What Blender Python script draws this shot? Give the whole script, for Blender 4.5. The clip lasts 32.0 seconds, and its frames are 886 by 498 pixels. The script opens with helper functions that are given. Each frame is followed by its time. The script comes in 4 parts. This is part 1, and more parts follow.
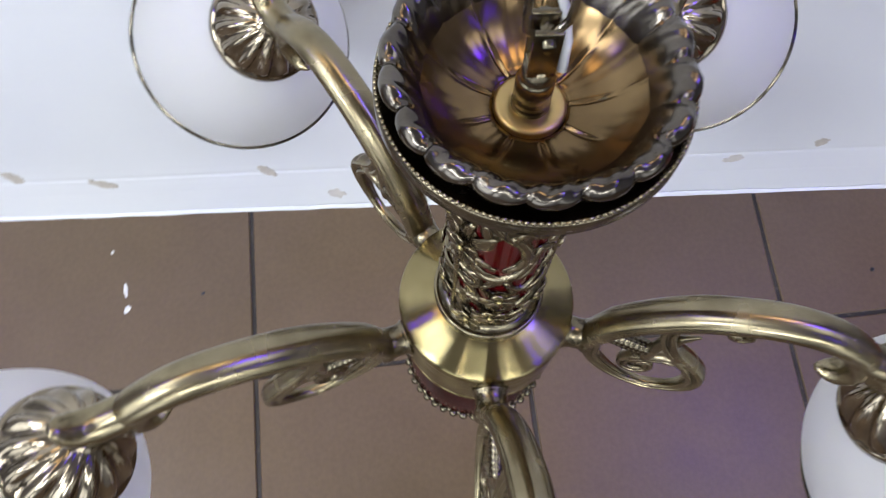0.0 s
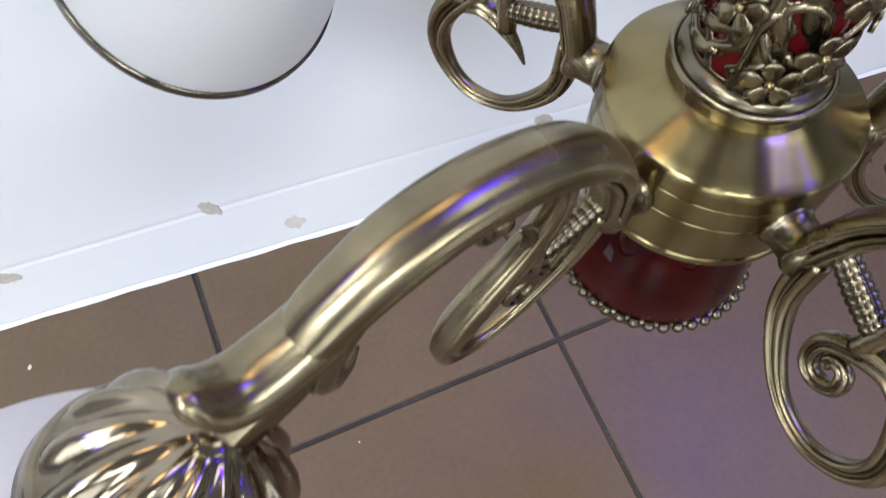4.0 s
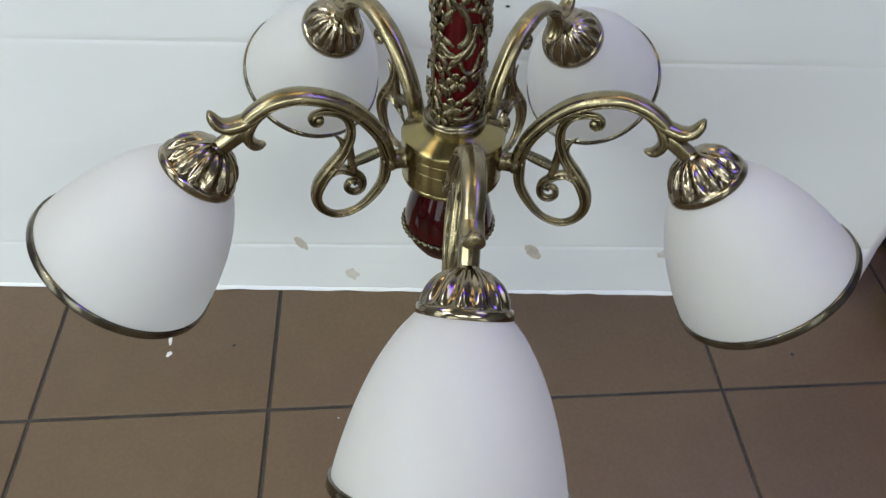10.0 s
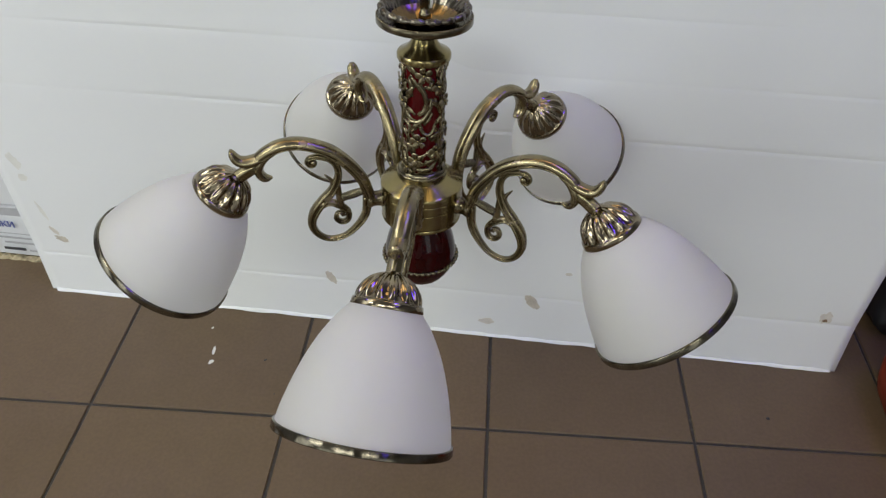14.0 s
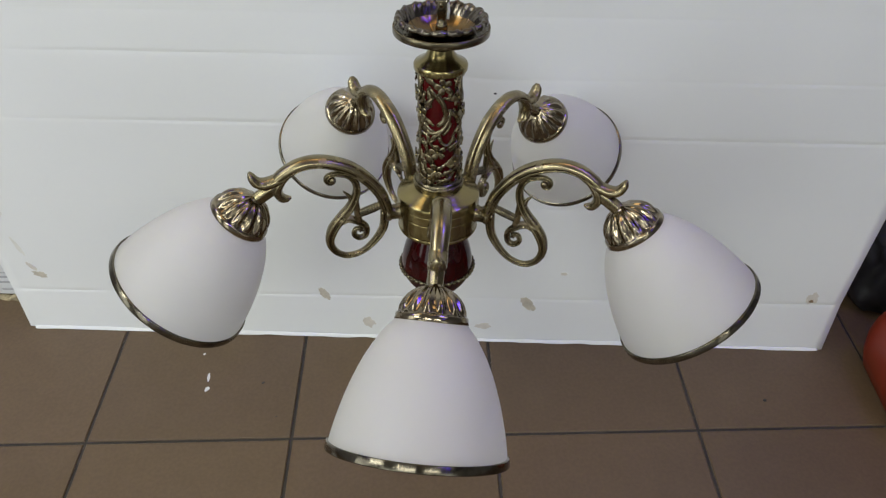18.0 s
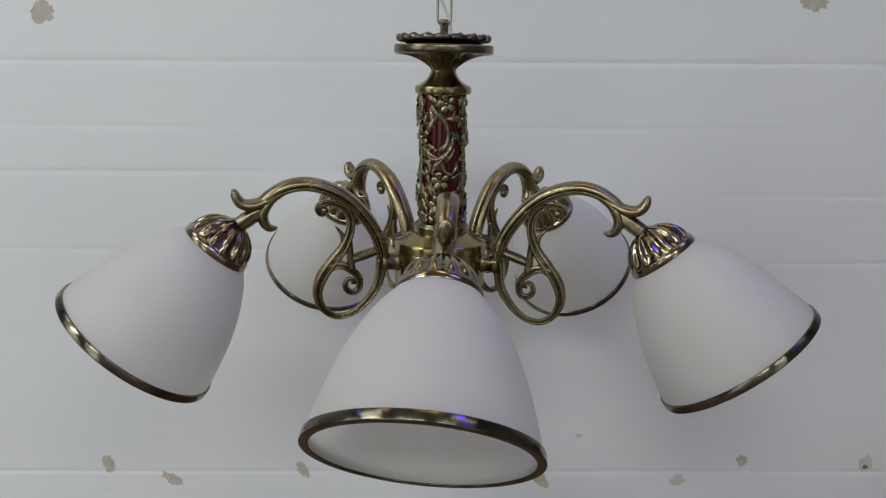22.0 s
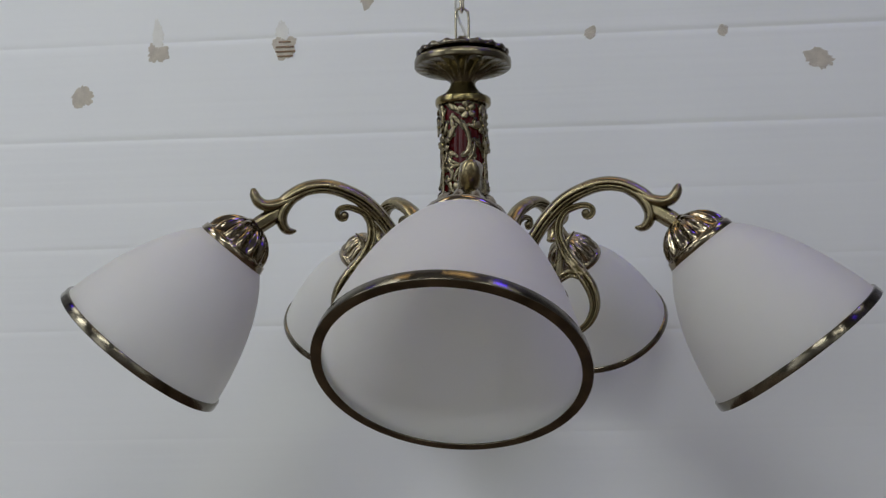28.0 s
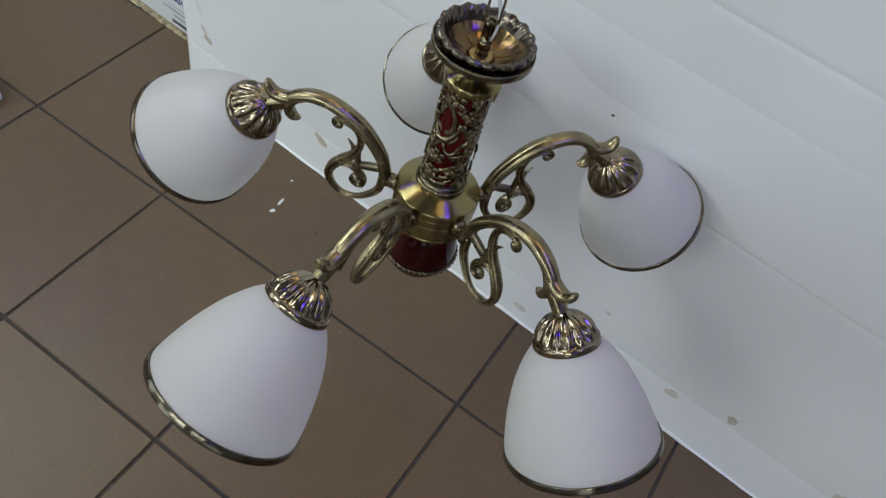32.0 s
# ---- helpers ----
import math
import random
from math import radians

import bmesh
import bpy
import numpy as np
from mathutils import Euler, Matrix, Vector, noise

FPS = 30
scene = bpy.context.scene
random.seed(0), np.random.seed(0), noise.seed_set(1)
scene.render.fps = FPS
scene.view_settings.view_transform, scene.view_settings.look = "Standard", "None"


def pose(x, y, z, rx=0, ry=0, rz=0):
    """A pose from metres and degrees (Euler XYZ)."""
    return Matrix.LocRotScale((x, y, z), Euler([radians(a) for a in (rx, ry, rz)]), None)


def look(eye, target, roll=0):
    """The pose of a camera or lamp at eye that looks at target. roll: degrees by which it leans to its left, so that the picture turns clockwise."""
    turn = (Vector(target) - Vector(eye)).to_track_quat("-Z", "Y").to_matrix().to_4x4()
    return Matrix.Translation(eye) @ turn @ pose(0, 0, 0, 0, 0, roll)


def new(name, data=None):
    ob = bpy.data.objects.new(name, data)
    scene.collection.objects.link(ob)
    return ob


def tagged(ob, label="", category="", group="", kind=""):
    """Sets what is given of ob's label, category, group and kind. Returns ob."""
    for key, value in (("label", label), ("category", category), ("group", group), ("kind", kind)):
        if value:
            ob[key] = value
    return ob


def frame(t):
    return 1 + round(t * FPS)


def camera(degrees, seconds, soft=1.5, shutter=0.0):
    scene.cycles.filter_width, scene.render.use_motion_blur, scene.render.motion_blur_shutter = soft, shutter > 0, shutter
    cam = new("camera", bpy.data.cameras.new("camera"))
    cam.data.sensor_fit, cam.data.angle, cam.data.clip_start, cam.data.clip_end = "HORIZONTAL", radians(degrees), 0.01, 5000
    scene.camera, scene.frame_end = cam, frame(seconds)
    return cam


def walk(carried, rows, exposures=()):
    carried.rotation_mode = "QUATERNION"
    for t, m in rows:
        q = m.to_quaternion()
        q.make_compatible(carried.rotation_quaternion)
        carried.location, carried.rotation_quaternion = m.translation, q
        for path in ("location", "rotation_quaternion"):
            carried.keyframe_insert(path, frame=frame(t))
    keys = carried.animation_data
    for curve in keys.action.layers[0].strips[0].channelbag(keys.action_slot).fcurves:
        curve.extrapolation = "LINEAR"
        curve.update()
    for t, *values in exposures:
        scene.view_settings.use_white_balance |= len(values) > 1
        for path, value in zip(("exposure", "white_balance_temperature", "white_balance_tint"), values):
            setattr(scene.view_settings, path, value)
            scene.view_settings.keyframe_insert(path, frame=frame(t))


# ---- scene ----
cam = camera(61.85, 32.0, soft=1.25, shutter=0.5)
# seconds, x, y, z, and turns about x, y, z
ROWS = [
    (0, -0.0282, -0.0854, 0.9136, 17.88, -0.41, -2.49),
    (0.5, -0.0488, -0.0769, 0.8636, 20.86, -0.98, -10.84),
    (1, -0.0638, -0.0886, 0.8283, 23.77, -0.90, -17.77),
    (1.5, -0.0702, -0.0866, 0.7939, 25.85, -0.70, -23.54),
    (2, -0.0755, -0.0780, 0.7703, 26.07, -0.89, -26.17),
    (2.5, -0.0849, -0.0770, 0.7559, 25.65, -1.43, -26.27),
    (3, -0.1049, -0.0820, 0.7523, 25.39, -1.69, -24.43),
    (3.5, -0.1287, -0.0884, 0.7508, 25.14, -1.98, -21.32),
    (4, -0.1504, -0.0999, 0.7486, 24.84, -3.07, -19.90),
    (4.5, -0.1537, -0.1243, 0.7468, 24.25, -2.67, -16.58),
    (6.5, -0.0971, -0.1969, 0.7686, 26.10, -2.13, -1.71),
    (7, -0.0780, -0.2201, 0.7728, 25.98, -2.12, -1.64),
    (7.5, -0.0592, -0.2781, 0.7583, 28.75, -2.75, -3.90),
    (8, -0.0518, -0.3162, 0.7851, 30.47, -2.14, -5.65),
    (8.5, -0.0572, -0.3649, 0.8345, 35.26, -1.42, -6.16),
    (9, -0.0602, -0.4166, 0.8866, 38.39, -1.30, -6.31),
    (9.5, -0.0499, -0.4497, 0.9238, 39.68, -0.98, -3.90),
    (10, -0.0186, -0.4768, 0.9516, 41.50, -1.32, -0.06),
    (10.5, 0.0023, -0.5079, 0.9852, 43.36, -1.02, 2.89),
    (11, 0.0161, -0.5398, 1.0153, 44.76, -0.89, 4.16),
    (11.5, 0.0306, -0.5621, 1.0396, 45.25, -0.48, 4.89),
    (12, 0.0449, -0.5871, 1.0537, 45.86, -0.69, 6.11),
    (12.5, 0.0634, -0.6082, 1.0515, 46.94, -0.29, 7.06),
    (13, 0.0915, -0.6198, 1.0387, 47.07, 0.69, 8.21),
    (13.5, 0.1077, -0.6167, 1.0410, 46.84, 0.36, 8.78),
    (14, 0.1068, -0.6109, 1.0381, 46.98, -0.08, 7.86),
    (14.5, 0.0889, -0.6148, 1.0431, 47.25, -0.10, 7.41),
    (15, 0.0598, -0.6216, 1.0440, 47.19, -0.61, 5.65),
    (15.5, 0.0368, -0.6302, 1.0474, 47.54, -0.50, 3.67),
    (17.5, 0.0308, -0.6151, 1.0417, 47.43, 0.26, 2.47),
    (18, 0.0310, -0.6143, 1.0405, 47.44, 0.15, 2.31),
    (18.5, 0.0295, -0.6148, 1.0384, 47.58, 0.06, 2.31),
    (19, 0.0270, -0.6137, 1.0375, 47.48, -0.01, 2.24),
    (19.5, 0.0359, -0.6106, 1.0230, 48.09, 0.43, 3.28),
    (20, 0.0190, -0.6208, 0.9891, 52.10, -0.16, 2.06),
    (20.5, 0.0110, -0.6521, 0.9372, 57.51, -0.16, 2.43),
    (21, 0.0150, -0.6743, 0.8744, 62.44, -0.23, 2.16),
    (21.5, 0.0199, -0.6830, 0.8136, 67.50, 0.45, 1.42),
    (22, 0.0162, -0.6726, 0.7703, 71.74, 0.14, 1.13),
    (22.5, 0.0160, -0.6701, 0.7253, 75.29, 0.08, 0.75),
    (23, 0.0142, -0.6653, 0.6820, 79.23, 0.37, 0.90),
    (23.5, 0.0078, -0.6686, 0.6541, 82.35, 0.84, 0.88),
    (24, 0.0079, -0.6751, 0.6230, 85.12, 1.09, 0.63),
    (24.5, 0.0145, -0.6776, 0.5993, 86.98, 0.99, 1.27),
    (26.5, 0.0170, -0.6843, 0.5889, 88.03, 1.24, 1.69),
    (27, 0.0141, -0.6852, 0.5880, 88.28, 1.40, 1.87),
    (27.5, 0.0132, -0.6841, 0.5878, 88.17, 1.50, 2.05),
    (28, 0.0120, -0.6766, 0.5946, 87.21, 1.86, 2.60),
    (28.5, 0.0255, -0.6568, 0.6729, 79.05, 2.58, 4.55),
    (29, 0.0666, -0.6212, 0.7932, 66.39, 1.23, 7.57),
    (29.5, 0.0950, -0.5840, 0.9021, 55.99, -1.01, 11.69),
    (30, 0.1003, -0.5440, 0.9653, 46.27, -3.52, 14.00),
    (30.5, 0.1469, -0.4888, 1.0240, 41.47, -5.60, 22.68),
    (31, 0.1838, -0.4422, 1.0851, 37.04, -6.84, 29.73),
    (31.5, 0.2160, -0.4201, 1.1141, 33.83, -8.13, 36.29),
    (32, 0.2313, -0.4240, 1.1350, 34.51, -8.49, 38.13),
]
EXPOSURES = ((0.0, 0.62, 5950, 15), (3.0, 0.64, 5950, 11), (4.0, 0.72, 6000, 14), (6.5, 0.83, 6050, 16), (8.0, 0.62, 6250, 10), (9.0, 0.42, 6300, 5), (10.0, 0.27, 6300, 3), (12.0, 0.03, 6550, 4), (13.0, 0.00, 6600, 7), (19.0, -0.05, 6650, 7), (21.0, -0.30, 6550, 8), (23.0, -0.40, 6550, 10), (27.0, -0.50, 6500, 11), (28.0, -0.50, 6450, 10), (29.0, -0.76, 6250, 12), (30.0, -0.70, 6150, 8), (31.0, -0.46, 6100, 4), (32.0, -0.20, 6200, 5))
walk(cam, [(t, pose(x, y, z, rx, ry, rz)) for t, x, y, z, rx, ry, rz in ROWS], EXPOSURES)

# ---- light ----
world = bpy.data.worlds.new("shop_air")
scene.world = world
world.use_nodes = True
world.node_tree.nodes["Background"].inputs[0].default_value = (0.80, 0.90, 0.96, 1)
world.node_tree.nodes["Background"].inputs[1].default_value = 0.25


def area_lamp(name, place, target, size, size_y, watts, colour):
    data = bpy.data.lights.new(name, "AREA")
    data.shape, data.size, data.size_y = "RECTANGLE", size, size_y
    data.energy, data.color = watts, colour
    ob = new(name, data)
    ob.matrix_world = look(place, target)
    return ob


# Unseen ceiling panels; the one at (-0.5, -2.7) is added as fill.
for lx, ly, watts in ((-1.85, -0.25, 15), (1.6, -0.35, 5), (-2.35, -1.4, 46), (1.3, -2.7, 22), (-0.5, -2.7, 38)):
    area_lamp("ceiling_and_fill_lamp", (lx, ly, 2.7), (lx, ly, 0), 1.2, 0.6, watts, (0.94, 0.98, 0.96) if lx < 0 else (0.95, 0.97, 0.91))
# Two left areas stand for unseen windows; the right one is added fill.
for place, watts in (((-2.93, -1.1, 1.25), 24), ((-1.6, -3.5, 1.15), 24), ((2.0, -3.5, 1.15), 12)):
    area_lamp("window_and_fill_light", place, (0.0, 0.0, 0.55), 1.9, 1.8, watts, (0.90, 0.965, 0.985))
# Added to tint the floor warm; their sources are not known.
for lx, ly, watts in ((0.27, 0.36, 4.0), (-1.0, 0.40, 3.0)):
    area_lamp("warm_tint_light", (lx, ly, 2.62), (0.05, 0.02, 0), 0.7, 0.4, watts, (1.0, 0.69, 0.33))
for place, watts in (((1.28, 0.06, 2.62), 9.6), ((2.0, -1.3, 2.62), 2.6), ((-2.3, 0.2, 2.62), 2.6)):
    area_lamp("violet_lamp", place, (0.1, 0.0, 0.4), 0.31, 0.31, watts, (0.05, 0.006, 1.0))

for place, watts, colour in (((-0.75, -1.5, 2.66), 1.1, (1.0, 0.95, 0.84)), ((0.95, -1.75, 2.66), 1.1, (0.92, 0.97, 1.0)), ((-1.3, -2.5, 2.66), 1.1, (0.95, 0.98, 1.0)), ((1.55, -2.7, 2.66), 1.1, (1.0, 0.94, 0.82))):
    area_lamp("spot_lamp", place, (0.0, 0.0, 0.4), 0.12, 0.12, watts, colour)

# ---- materials ----


def material(name):
    m = bpy.data.materials.new(name)
    m.use_nodes = True
    return m, m.node_tree.nodes, m.node_tree.links, m.node_tree.nodes["Principled BSDF"]


def noise_node(nodes, links, scale, detail=3.0, kind="Object", stretch=None):
    co = nodes.new("ShaderNodeTexCoord")
    n = nodes.new("ShaderNodeTexNoise")
    n.inputs["Scale"].default_value, n.inputs["Detail"].default_value = scale, detail
    if stretch:
        mp = nodes.new("ShaderNodeMapping")
        mp.inputs["Scale"].default_value = stretch
        links.new(co.outputs[kind], mp.inputs[0])
        links.new(mp.outputs[0], n.inputs["Vector"])
    else:
        links.new(co.outputs[kind], n.inputs["Vector"])
    return n


def ramp_node(nodes, links, source, stops):
    r = nodes.new("ShaderNodeValToRGB")
    while len(r.color_ramp.elements) < len(stops):
        r.color_ramp.elements.new(0.5)
    for e, (p, c) in zip(r.color_ramp.elements, stops):
        e.position = p
        e.color = (*c, 1) if len(c) == 3 else c
    links.new(source, r.inputs[0])
    return r


def bump_node(nodes, links, source, strength, distance, bsdf):
    b = nodes.new("ShaderNodeBump")
    b.inputs["Strength"].default_value, b.inputs["Distance"].default_value = strength, distance
    links.new(source, b.inputs["Height"])
    links.new(b.outputs[0], bsdf.inputs["Normal"])
    return b


def simple(name, colour, rough=0.5, metal=0.0, vary=0.12, scale=30.0, bump=0.15, dist=0.001, coat=0.0):
    m, nodes, links, p = material(name)
    n = noise_node(nodes, links, scale)
    lo = tuple(c * (1 - vary) for c in colour)
    hi = tuple(min(1, c * (1 + vary)) for c in colour)
    r = ramp_node(nodes, links, n.outputs[0], [(0.3, lo), (0.7, hi)])
    links.new(r.outputs[0], p.inputs["Base Color"])
    p.inputs["Roughness"].default_value, p.inputs["Metallic"].default_value = rough, metal
    p.inputs["Coat Weight"].default_value = coat
    fine = noise_node(nodes, links, scale * 8)
    bump_node(nodes, links, fine.outputs[0], bump, dist, p)
    return m


def brass(name, light, dark, rough, grain=None, brushed=0.0, along=0.0):
    m, nodes, links, p = material(name)
    n = noise_node(nodes, links, 55.0, 4.0)
    r = ramp_node(nodes, links, n.outputs[0], [(0.32, dark), (0.66, light)])
    # Hollows and grooves darkened in the base colour, by pointiness.
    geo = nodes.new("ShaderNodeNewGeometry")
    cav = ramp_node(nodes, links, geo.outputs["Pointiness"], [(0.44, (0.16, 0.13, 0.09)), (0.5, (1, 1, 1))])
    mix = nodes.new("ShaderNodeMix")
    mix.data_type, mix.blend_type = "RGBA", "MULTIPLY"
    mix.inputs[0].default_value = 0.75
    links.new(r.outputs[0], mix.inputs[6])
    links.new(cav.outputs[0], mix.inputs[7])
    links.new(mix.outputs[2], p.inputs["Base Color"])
    p.inputs["Metallic"].default_value = 1.0
    rr = nodes.new("ShaderNodeMapRange")
    rr.inputs[3].default_value, rr.inputs[4].default_value = rough * 0.75, rough * 1.35
    links.new(n.outputs[0], rr.inputs[0])
    links.new(rr.outputs[0], p.inputs["Roughness"])
    fine = noise_node(nodes, links, 260.0, 2.0, stretch=grain)
    bump_node(nodes, links, fine.outputs[0], 0.08, 0.0005, p)
    if brushed:
        tan = nodes.new("ShaderNodeTangent")
        tan.direction_type, tan.axis = "RADIAL", "Z"
        p.inputs["Anisotropic"].default_value = brushed
        p.inputs["Anisotropic Rotation"].default_value = 0.25
        links.new(tan.outputs[0], p.inputs["Tangent"])
    if along:
        tan = nodes.new("ShaderNodeTangent")
        tan.direction_type, tan.uv_map = "UV_MAP", "along"
        p.inputs["Anisotropic"].default_value = along
        links.new(tan.outputs[0], p.inputs["Tangent"])
    return m


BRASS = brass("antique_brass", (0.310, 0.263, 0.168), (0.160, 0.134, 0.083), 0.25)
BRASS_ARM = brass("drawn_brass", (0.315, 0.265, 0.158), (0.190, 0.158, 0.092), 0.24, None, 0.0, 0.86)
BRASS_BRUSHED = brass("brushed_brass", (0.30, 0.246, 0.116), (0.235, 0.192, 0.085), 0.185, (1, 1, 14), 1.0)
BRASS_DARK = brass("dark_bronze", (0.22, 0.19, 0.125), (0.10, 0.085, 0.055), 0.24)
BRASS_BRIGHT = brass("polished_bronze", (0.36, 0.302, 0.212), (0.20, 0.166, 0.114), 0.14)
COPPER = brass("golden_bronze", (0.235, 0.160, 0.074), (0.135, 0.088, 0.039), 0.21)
# Greyer metal for the rim than for the golden bowl.
PEWTER = brass("grey_rim_bronze", (0.165, 0.145, 0.116), (0.085, 0.073, 0.058), 0.2)
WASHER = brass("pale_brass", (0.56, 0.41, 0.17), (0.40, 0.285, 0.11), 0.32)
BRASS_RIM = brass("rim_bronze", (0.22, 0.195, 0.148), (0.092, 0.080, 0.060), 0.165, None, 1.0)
STEEL = simple("chain_metal", (0.42, 0.38, 0.30), 0.25, 1.0, 0.2, 80)


def red_enamel(name, low, high, rough):
    m, nodes, links, p = material(name)
    n = noise_node(nodes, links, 40.0, 4.0)
    r = ramp_node(nodes, links, n.outputs[0], [(0.35, low), (0.7, high)])
    links.new(r.outputs[0], p.inputs["Base Color"])
    p.inputs["Roughness"].default_value = rough
    p.inputs["Specular IOR Level"].default_value = 0.28
    w = noise_node(nodes, links, 90.0, 2.0)
    bump_node(nodes, links, w.outputs[0], 0.05, 0.001, p)
    return m


RED = red_enamel("dark_red_enamel", (0.016, 0.0005, 0.0007), (0.036, 0.0011, 0.0015), 0.045)
RED_COLUMN = red_enamel("column_red_enamel", (0.040, 0.0012, 0.0018), (0.075, 0.0025, 0.0035), 0.13)


def opal_glass():
    m, nodes, links, p = material("opal_glass")
    n = noise_node(nodes, links, 18.0, 3.0)
    r = ramp_node(nodes, links, n.outputs[0], [(0.3, (0.79, 0.785, 0.77)), (0.7, (0.83, 0.825, 0.81))])
    links.new(r.outputs[0], p.inputs["Base Color"])
    p.inputs["Roughness"].default_value = 0.42
    p.inputs["Specular IOR Level"].default_value = 0.35
    tr = nodes.new("ShaderNodeBsdfTranslucent")
    tr.inputs[0].default_value = (0.94, 0.94, 0.925, 1)
    mx = nodes.new("ShaderNodeMixShader")
    mx.inputs[0].default_value = 0.68
    links.new(p.outputs[0], mx.inputs[1])
    links.new(tr.outputs[0], mx.inputs[2])
    links.new(mx.outputs[0], nodes["Material Output"].inputs[0])
    return m


OPAL = opal_glass()


def tile_material():
    m, nodes, links, p = material("brown_floor_tile")
    n = noise_node(nodes, links, 7.0, 6.0, "Generated")
    info = nodes.new("ShaderNodeObjectInfo")
    n2 = noise_node(nodes, links, 160.0, 4.0)
    a = ramp_node(nodes, links, n.outputs[0], [(0.25, (0.108, 0.073, 0.043)), (0.75, (0.123, 0.084, 0.0495))])
    b = ramp_node(nodes, links, n2.outputs[0], [(0.35, (0.93, 0.93, 0.93)), (0.65, (1.05, 1.05, 1.05))])
    mix = nodes.new("ShaderNodeMix")
    mix.data_type, mix.blend_type = "RGBA", "MULTIPLY"
    mix.inputs[0].default_value = 1.0
    links.new(a.outputs[0], mix.inputs[6])
    links.new(b.outputs[0], mix.inputs[7])
    hsv = nodes.new("ShaderNodeHueSaturation")
    mr = nodes.new("ShaderNodeMapRange")
    mr.inputs[3].default_value, mr.inputs[4].default_value = 0.95, 1.05
    links.new(info.outputs["Random"], mr.inputs[0])
    links.new(mr.outputs[0], hsv.inputs["Value"])
    links.new(mix.outputs[2], hsv.inputs["Color"])
    links.new(hsv.outputs[0], p.inputs["Base Color"])
    rr = nodes.new("ShaderNodeMapRange")
    rr.inputs[3].default_value, rr.inputs[4].default_value = 0.32, 0.44
    links.new(n.outputs[0], rr.inputs[0])
    links.new(rr.outputs[0], p.inputs["Roughness"])
    p.inputs["Specular IOR Level"].default_value = 0.33
    bump_node(nodes, links, n2.outputs[0], 0.12, 0.0008, p)
    return m


TILE = tile_material()


def grout_material():
    """Dark joint filler, worn pale and gritty in places."""
    m, nodes, links, p = material("dark_grout")
    broad, grit = noise_node(nodes, links, 14.0, 3.0), noise_node(nodes, links, 220.0, 3.0)
    a = ramp_node(nodes, links, broad.outputs[0], [(0.35, (0.030, 0.026, 0.023)), (0.65, (0.050, 0.043, 0.037))])
    b = ramp_node(nodes, links, grit.outputs[0], [(0.60, (1, 1, 1)), (0.74, (2.6, 2.5, 2.4))])
    mix = nodes.new("ShaderNodeMix")
    mix.data_type, mix.blend_type = "RGBA", "MULTIPLY"
    mix.inputs[0].default_value = 1.0
    links.new(a.outputs[0], mix.inputs[6])
    links.new(b.outputs[0], mix.inputs[7])
    links.new(mix.outputs[2], p.inputs["Base Color"])
    p.inputs["Roughness"].default_value = 0.9
    bump_node(nodes, links, grit.outputs[0], 0.5, 0.001, p)
    return m


GROUT = grout_material()


def board_material():
    m, nodes, links, p = material("white_card")
    n = noise_node(nodes, links, 2.2, 4.0)
    a = ramp_node(nodes, links, n.outputs[0], [(0.3, (0.772, 0.787, 0.80)), (0.7, (0.813, 0.825, 0.835))])
    links.new(a.outputs[0], p.inputs["Base Color"])
    p.inputs["Roughness"].default_value = 0.48
    flute = noise_node(nodes, links, 3.0, 2.0, stretch=(0.5, 1, 18))
    fine = noise_node(nodes, links, 120.0, 3.0)
    add = nodes.new("ShaderNodeMath")
    add.operation = "MULTIPLY_ADD"
    add.inputs[1].default_value = 0.12
    links.new(fine.outputs[0], add.inputs[0])
    links.new(flute.outputs[0], add.inputs[2])
    bump_node(nodes, links, add.outputs[0], 0.16, 0.003, p)
    return m


BOARD = board_material()
KRAFT = simple("torn_brown_card", (0.53, 0.485, 0.415), 0.85, 0, 0.12, 90, 0.5, 0.002)
SMUDGE = simple("grey_smudge", (0.735, 0.73, 0.70), 0.75, 0, 0.06, 60, 0.3)
STAIN = simple("pale_torn_card", (0.63, 0.595, 0.545), 0.8, 0, 0.10, 70, 0.4)
FLUTE = simple("bare_brown_flute", (0.24, 0.16, 0.10), 0.85, 0, 0.25, 120, 0.5, 0.001)
WALL = simple("grey_wall_paint", (0.26, 0.26, 0.265), 0.6, 0, 0.05, 4, 0.2)
CEIL = simple("ceiling_paint", (0.42, 0.42, 0.43), 0.7, 0, 0.03, 4, 0.2)
CARTON = simple("white_carton", (0.70, 0.71, 0.74), 0.5, 0, 0.05, 12, 0.2)
CARTON_GREY = simple("grey_carton_band", (0.42, 0.42, 0.45), 0.6, 0, 0.08, 20, 0.2)
INK = simple("black_ink", (0.05, 0.05, 0.055), 0.6)
INK_BLUE = simple("blue_ink", (0.05, 0.08, 0.36), 0.6)
FOAM = simple("torn_cream_card", (0.44, 0.37, 0.24), 0.85, 0, 0.5, 90, 0.6, 0.002)
BLACK = simple("black_plastic", (0.02, 0.02, 0.022), 0.4, 0, 0.3, 20)
ORANGE = simple("orange_plastic", (0.22, 0.026, 0.010), 0.38, 0, 0.12, 9)
DUST = simple("pale_crumbs", (0.7, 0.7, 0.68), 0.8)
CLEAR = simple("clear_cable", (0.62, 0.62, 0.60), 0.15, 0, 0.1, 60)

# ---- mesh helpers ----


def mesh_of(name, bm, mat, smooth=True):
    me = bpy.data.meshes.new(name)
    bmesh.ops.recalc_face_normals(bm, faces=bm.faces)
    bm.to_mesh(me)
    bm.free()
    me.materials.append(mat)
    if smooth:
        me.shade_smooth()
    return me


